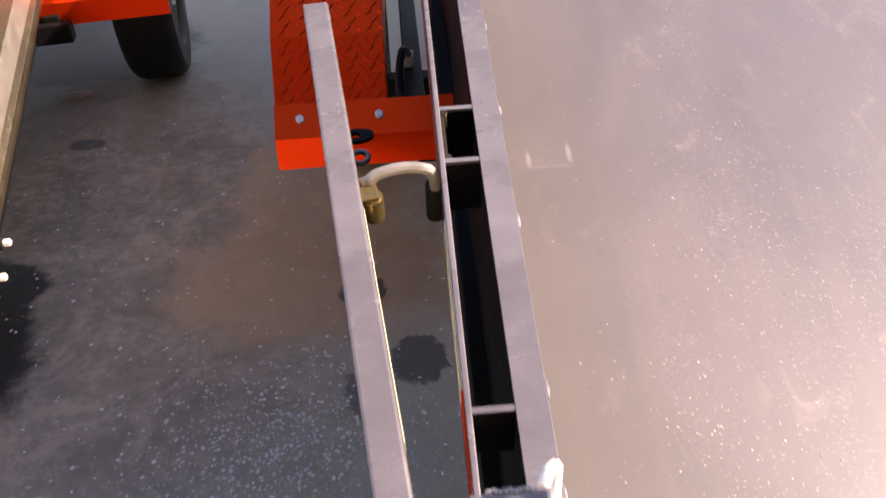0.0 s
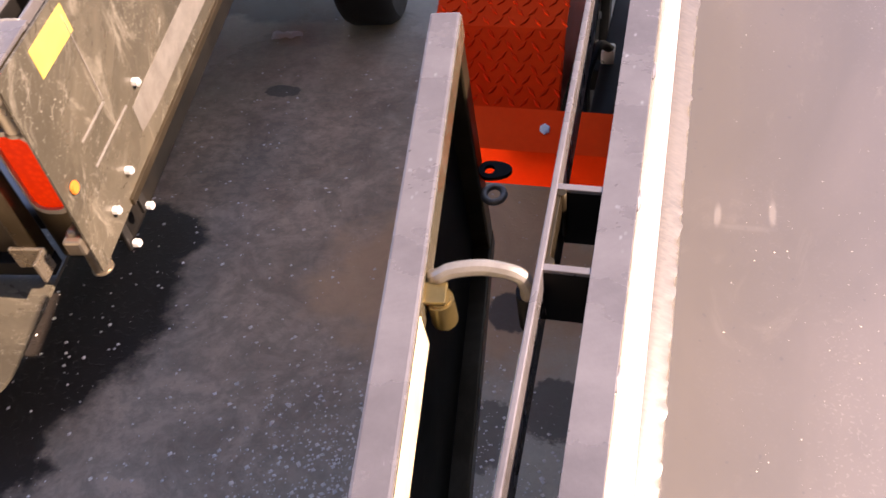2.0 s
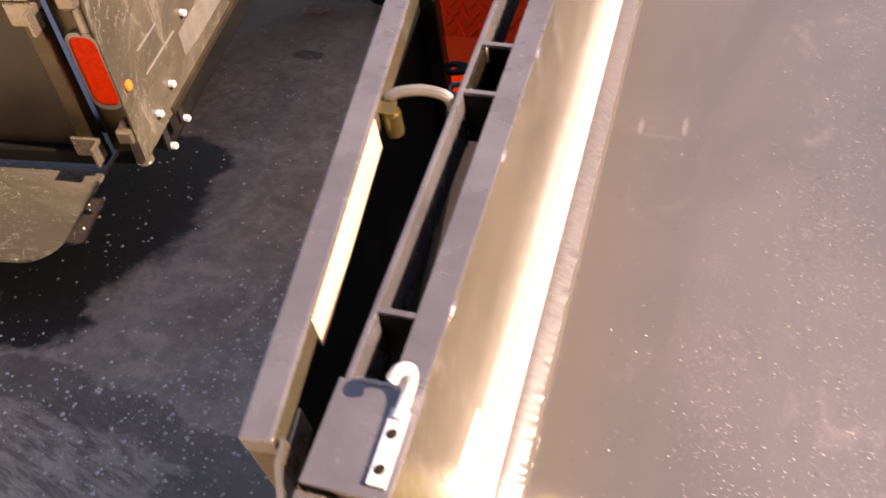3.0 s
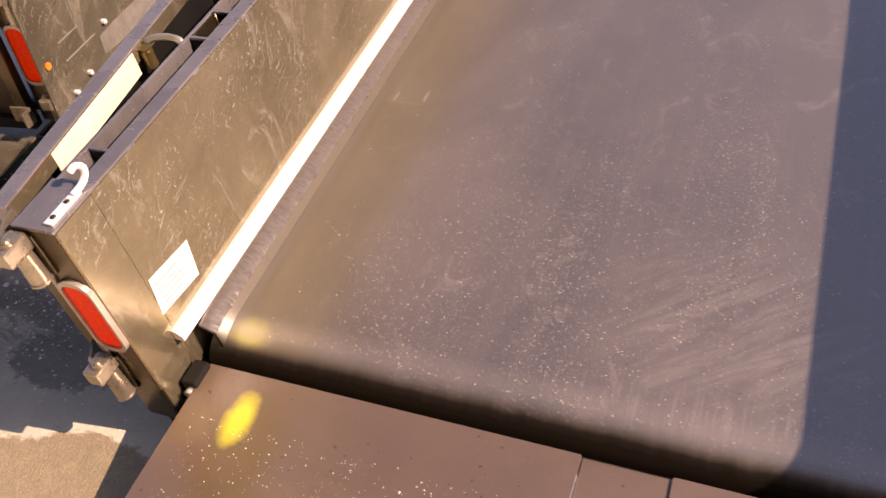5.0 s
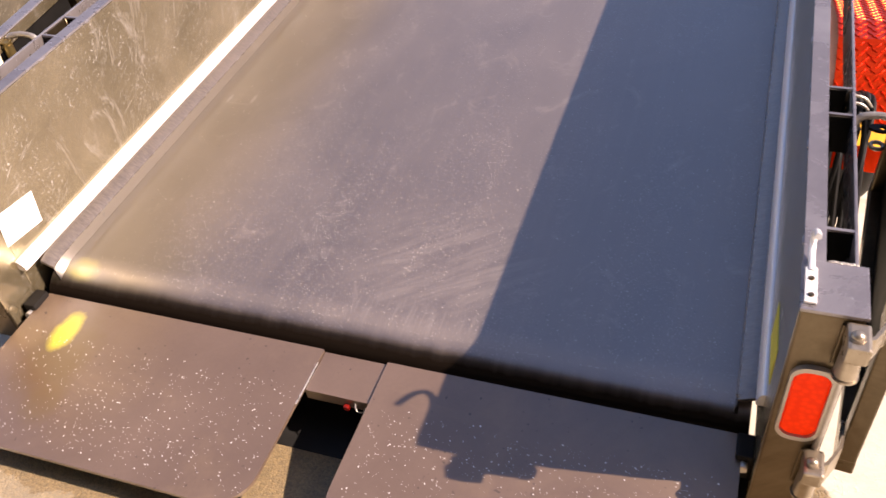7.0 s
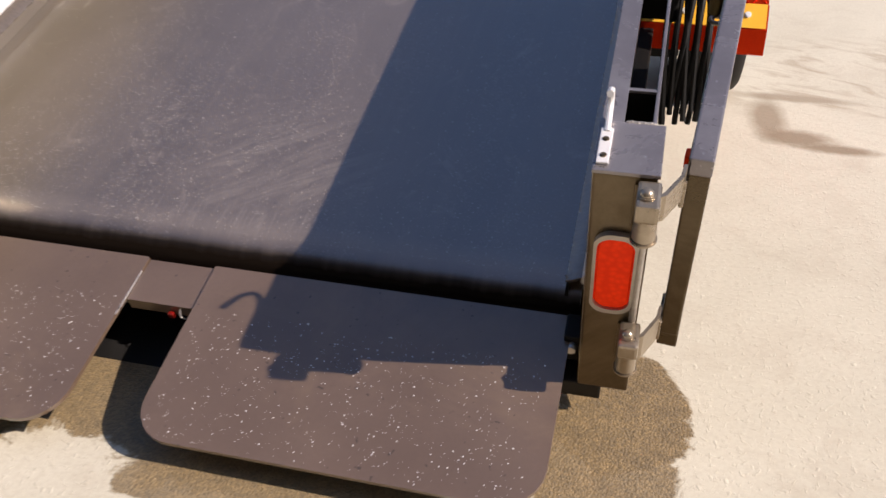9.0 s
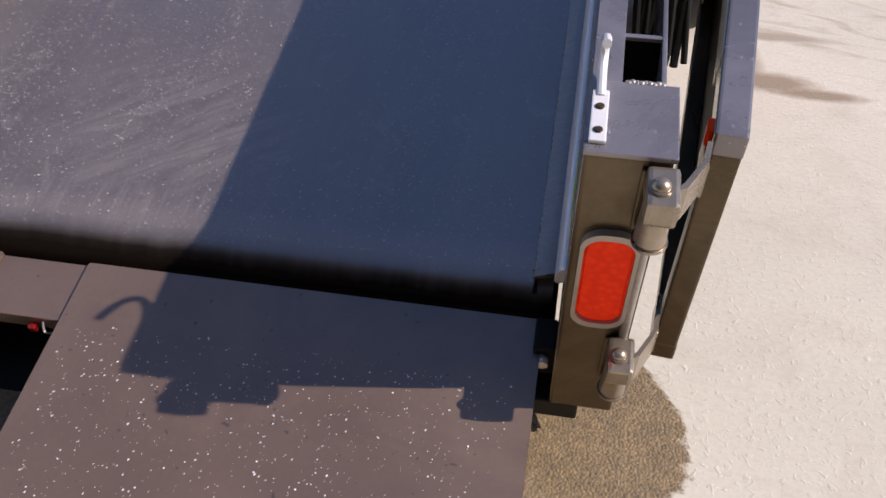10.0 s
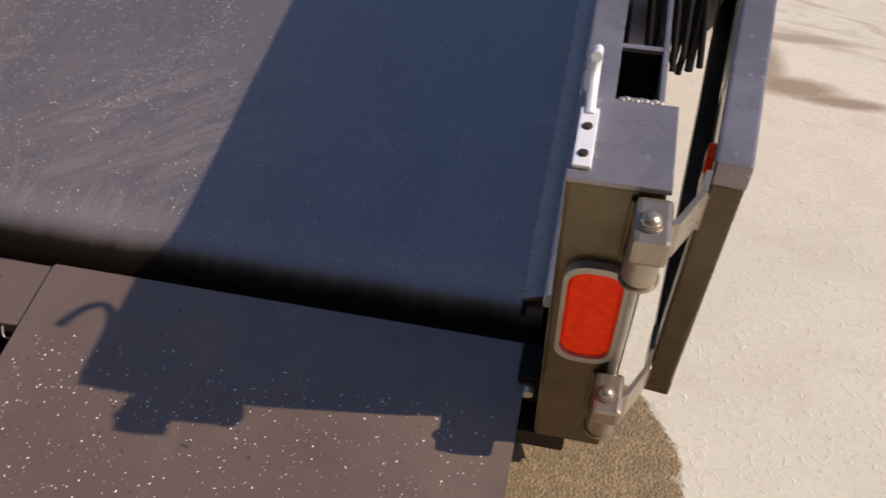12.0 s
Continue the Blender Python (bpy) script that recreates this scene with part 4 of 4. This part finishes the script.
def make_trailer(label, at, yaw, tilt, lift, seed, second=False):
    rng = random.Random(seed)
    trailer = new("dump_trailer")
    trailer.matrix_basis = pose(*at, 0, 0, yaw)
    tagged(trailer, label, "trailer", group="parked dump trailers")
    bed = Matrix.Translation((0, 0, lift)) @ pose(0, 0, 0, tilt) @ Matrix.Translation((0, 0, -Z0))
    base = Matrix()
    wings = Matrix.Translation((0.09, 0.094, 0.038) if second else (0, -0.014, 0.048))
    # floor: flat belt that rolls over the rear end
    turn = [radians(a) for a in range(0, 112, 3)]
    line = [(NOSE_Y + 0.02, BELT_Z)] + [(NOSE_Y - NOSE_A * math.sin(a), BELT_Z - NOSE_B * (1 - math.cos(a))) for a in turn]
    inner = [(NOSE_Y - (NOSE_A - 0.004) * math.sin(a), BELT_Z - 0.004 - (NOSE_B - 0.004) * (1 - math.cos(a))) for a in turn[::-1]]
    prof = [(LENGTH, BELT_Z)] + line + inner + [(LENGTH, BELT_Z - 0.004)]
    bm = prism(prof, "x", 0.012, W - 0.012)
    for f in bm.faces:
        f.smooth = len(f.verts) == 4 and f.calc_center_median().y < NOSE_Y + 0.03
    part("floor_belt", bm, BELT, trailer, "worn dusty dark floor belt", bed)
    part("end_roller", cyl((0.016, 0.148, 0.424), (W - 0.016, 0.148, 0.424), 0.036, seg=64), BLACK, trailer, "black rubber end roller", bed)
    for right in (False, True):
        wall = side(trailer, bed, right, rng, second and right)
        rear_post(trailer, bed, right, 0.470 if second else 0.368)
        gate_door(trailer, bed, right, second)
        fender(trailer, wings, right, right and not second)
        wheel(trailer, base, right, 1.48 if second else 1.64)
        if not right:
            part("rail_tape", box(-0.0845, -0.083, 0.20, 0.40, TOP - 0.055, TOP - 0.008, r=0.0), TAPE, wall, "yellow reflective tape")
            part("rail_tape", box(-0.0845, -0.083, 0.115, 0.1995, TOP - 0.055, TOP - 0.008, r=0.0), RED, wall, "red reflective tape")
            turn = pose(0, 0, 0, -8, 0, 0)
            part("label_sheet", box(-0.0105, -0.0085, 0.0875, 0.197, 0.572, 0.650, r=0.0, turn=turn), STICKER, wall, "white sticker on the wall")
            for i in range(5):
                part("label_line", box(-0.0085, -0.0079, 0.098, 0.150 + 0.03 * ((i * 7) % 3) / 2, 0.588 + 0.011 * i, 0.592 + 0.011 * i, r=0.0, turn=turn), INK, wall)
        else:
            part("label_sheet", box(W - 0.0006, W + 0.001, 0.100, 0.225, 0.572, 0.650, r=0.0, turn=pose(0, 0, 0, -8, 0, 0)), YELLOW, wall, "yellow sticker on the wall")
    part("front_wall", box(-0.04, W + 0.04, LENGTH, LENGTH + 0.04, 0.36, TOP, r=0.004), STEEL_SIDE, trailer, "bare steel front wall of the bed", bed)
    # black beam added to hide and shade the ground under the bed's end
    part("sun_block_beam", box(0.034, W - 0.034, 0.125, 0.21, 0.315, 0.352, r=0.004), DARK_STEEL, trailer, "added black beam keeping sun from under the bed", bed)
    part("bed_underside", box(0.004, W - 0.004, 0.12, LENGTH, 0.352, 0.372, r=0.003), DARK_STEEL, trailer, "black painted underside", bed)
    # apron behind the belt
    # black strip added to keep the gap under the belt end dark
    part("gap_strip", box(0.030, W - 0.030, 0.070, 0.114, PLATE_Z - 0.040, PLATE_Z - 0.020, r=0.002), BLACK, trailer, "added black strip darkening the gap under the belt end", bed)
    p = rounded(0.024, 0.714, -0.287, 0.090, (0.075, 0.075, 0.004, 0.004))
    left = part("apron_plate", prism(p, "z", PLATE_Z - 0.008, PLATE_Z), CLAD if second else PLATE, trailer, "dusty dark apron plate with rounded corners", bed)
    p = rounded(0.852, 1.530, -0.278, 0.090, (0.075, 0.075, 0.004, 0.004))
    part("apron_plate", prism(p, "z", PLATE_Z - 0.008, PLATE_Z), CLAD if second else PLATE, trailer, "dusty dark apron plate with rounded corners", bed)
    # unseen black sheet added to deepen the shadow below the plate
    part("shadow_sheet", box(0.04, 0.70, -0.27, 0.085, PLATE_Z - 0.012, PLATE_Z - 0.0085, r=0.0), DARK_STEEL, left)
    part("chipped_edge", box(0.7132, 0.7146, -0.050, 0.055, PLATE_Z - 0.003, PLATE_Z + 0.0005, r=0.0003), ZINC, left, "bare bright chipped edge")
    part("apron_bracket", box(0.7155, 0.8505, -0.012, 0.087, PLATE_Z - 0.030, PLATE_Z - 0.004, r=0.001), PLATE, trailer, "", bed)
    # black block added so that the gap between the plates stays dark
    part("gap_block", box(0.60, 0.94, -0.085, 0.06, PLATE_Z - 0.165, PLATE_Z - 0.120, r=0.004), BLACK, trailer, "added black block under the gap between the apron plates", bed)
    part("hitch_lamp", box(0.798, 0.810, -0.022, -0.013, PLATE_Z - 0.030, PLATE_Z - 0.018, r=0.003), LENS_OFF, trailer, "small red lamp", bed)
    part("lamp_wire", tube([(0.822, -0.013, PLATE_Z - 0.012), (0.830, -0.026, PLATE_Z - 0.016), (0.838, -0.020, PLATE_Z - 0.026), (0.843, -0.013, PLATE_Z - 0.020)], 0.0014), ROD, trailer, "", bed)
    # chassis under the bed
    for x in (0.25, W - 0.30):
        part("chassis_rail", box(x, x + 0.05, 1.25, 3.4, 0.20, 0.30, r=0.004), DARK_STEEL, trailer, "black painted chassis rail", base)
    part("axle", box(-0.20, W + 0.20, 1.375, 1.425, 0.25, 0.295, r=0.004), DARK_STEEL, trailer, "black axle", base)
    part("cross_member", box(-0.10, W + (0.14 if second else 0.10), 0.905, 0.955, 0.335, 0.385, r=0.004), DARK_STEEL, trailer, "", base)
    for x in (-0.115, W + 0.075):
        part("frame_tube", box(x, x + 0.04, 0.93, 2.6, 0.33, 0.40, r=0.004), DARK_STEEL, trailer, "", base)
    part("valve_block", box(-0.115, -0.092, 1.20, 1.235, 0.395, 0.425, r=0.004), ZINC, trailer, "bright hydraulic fitting", base)
    part("hydraulic_hose", tube([(-0.10, 1.22, 0.42), (-0.115, 1.12, 0.47), (-0.125, 1.0, 0.44), (-0.105, 0.93, 0.41), (-0.095, 0.90, 0.37)], 0.008), BLACK, trailer, "black hydraulic hose", base)
    if second:
        return trailer
    for i in range(11):
        x = W + 0.080 + 0.0092 * i
        low, sway = 0.235 + 0.012 * ((i * 5) % 4), 0.004 * ((i * 3) % 5 - 2)
        line = [(x - 0.02, 1.02, 0.46), (x, 0.90 + sway, 0.545), (x + 0.004, 0.815 + sway, 0.535), (x + 0.006 + sway, 0.765, 0.44), (x + 0.006 - sway, 0.745 + sway, low)]
        part("hydraulic_hose", tube(line, 0.0065 if i % 3 else 0.008), BLACK if i % 2 else DARK_STEEL, trailer, "black hydraulic hose", base)
    for dz in (0.0, 0.016):
        part("hose_tie", tube([(W + 0.070, 0.83, 0.515 + dz), (W + 0.085, 0.80, 0.55 + dz), (W + 0.150, 0.80, 0.55 + dz), (W + 0.180, 0.82, 0.51 + dz)], 0.0035), ROD, trailer, "thin bright hose loop", base)
    return trailer


make_trailer("bare steel dump trailer with raised bed and open gate doors", (0, 0, 0), 0, TILT, 0.0, 3)
make_trailer("bare steel dump trailer with closed gate and red fenders", (-2.487, 0.501, 0), 8.35, 11.0, 0.085, 4, True)

# ---- loose grit ----
rng = random.Random(11)
pts = []
for i in range(3200):
    x, y = rng.uniform(-1.5, -0.05), rng.uniform(0.0, 2.2)
    if rng.random() < 0.9 - 0.35 * y:
        pts.append((x, y, 0.001))
for i in range(2300):
    pts.append((rng.gauss(-0.38, 0.14), rng.gauss(0.52, 0.13), 0.001))
for i in range(700):
    pts.append((rng.gauss(-0.62, 0.25), rng.gauss(0.22, 0.10), 0.001))
scatter("ground_grit", "pale grit scattered on the ground", pts, GRIT, 0.0010, 0.0056)
pts = []
for i in range(2400):
    x = rng.uniform(0.05, 1.5)
    y = rng.uniform(-0.27, -0.01)
    if 0.70 < x < 0.87:
        continue
    pts.append(tuple(BED @ Vector((x, y, PLATE_Z + 0.0008))))
scatter("apron_grit", "pale grit scattered on the apron plates", pts, GRIT, 0.0005, 0.0019)
pts = []
trails = [(rng.uniform(0.22, 1.5), rng.uniform(0.15, 0.85), rng.uniform(0.012, 0.05), rng.uniform(0.05, 0.22)) for i in range(46)]
for i in range(6800):
    if rng.random() < 0.72:
        cx, cy, rx, ry = rng.choice(trails)
        x, y = rng.gauss(cx, rx), rng.gauss(cy, ry)
    else:
        x, y = rng.uniform(0.1, 1.48), 0.15 + 1.3 * rng.random() ** 1.9
    if 0.06 < x < 1.49 and y > 0.15:
        pts.append(tuple(BED @ Vector((x, y, BELT_Z + 0.0003))))
scatter("belt_grit", "fine pale grit on the floor belt", pts, BELT_GRIT, 0.0005, 0.0017)


# ---- litter ----
def scrap(name, label, at, size, material):
    """A crumpled flake of paper."""
    rng = random.Random(name)
    bm = bmesh.new()
    g = bmesh.ops.create_grid(bm, x_segments=6, y_segments=4, size=0.5)
    for v in g["verts"]:
        v.co = Vector((v.co.x * size[0] * rng.uniform(0.8, 1.1), v.co.y * size[1] * rng.uniform(0.7, 1.1), rng.uniform(0.001, size[2])))
    bmesh.ops.solidify(bm, geom=bm.faces[:], thickness=0.0008)
    ob = part(name, bm, material)
    ob.matrix_basis = at
    return tagged(ob, label, "litter")


scrap("paper_scrap", "crumpled pale paper scrap lying on the ground", pose(-1.154, 2.065, 0.001, 0, 0, 12), (0.10, 0.045, 0.014), STICKER)
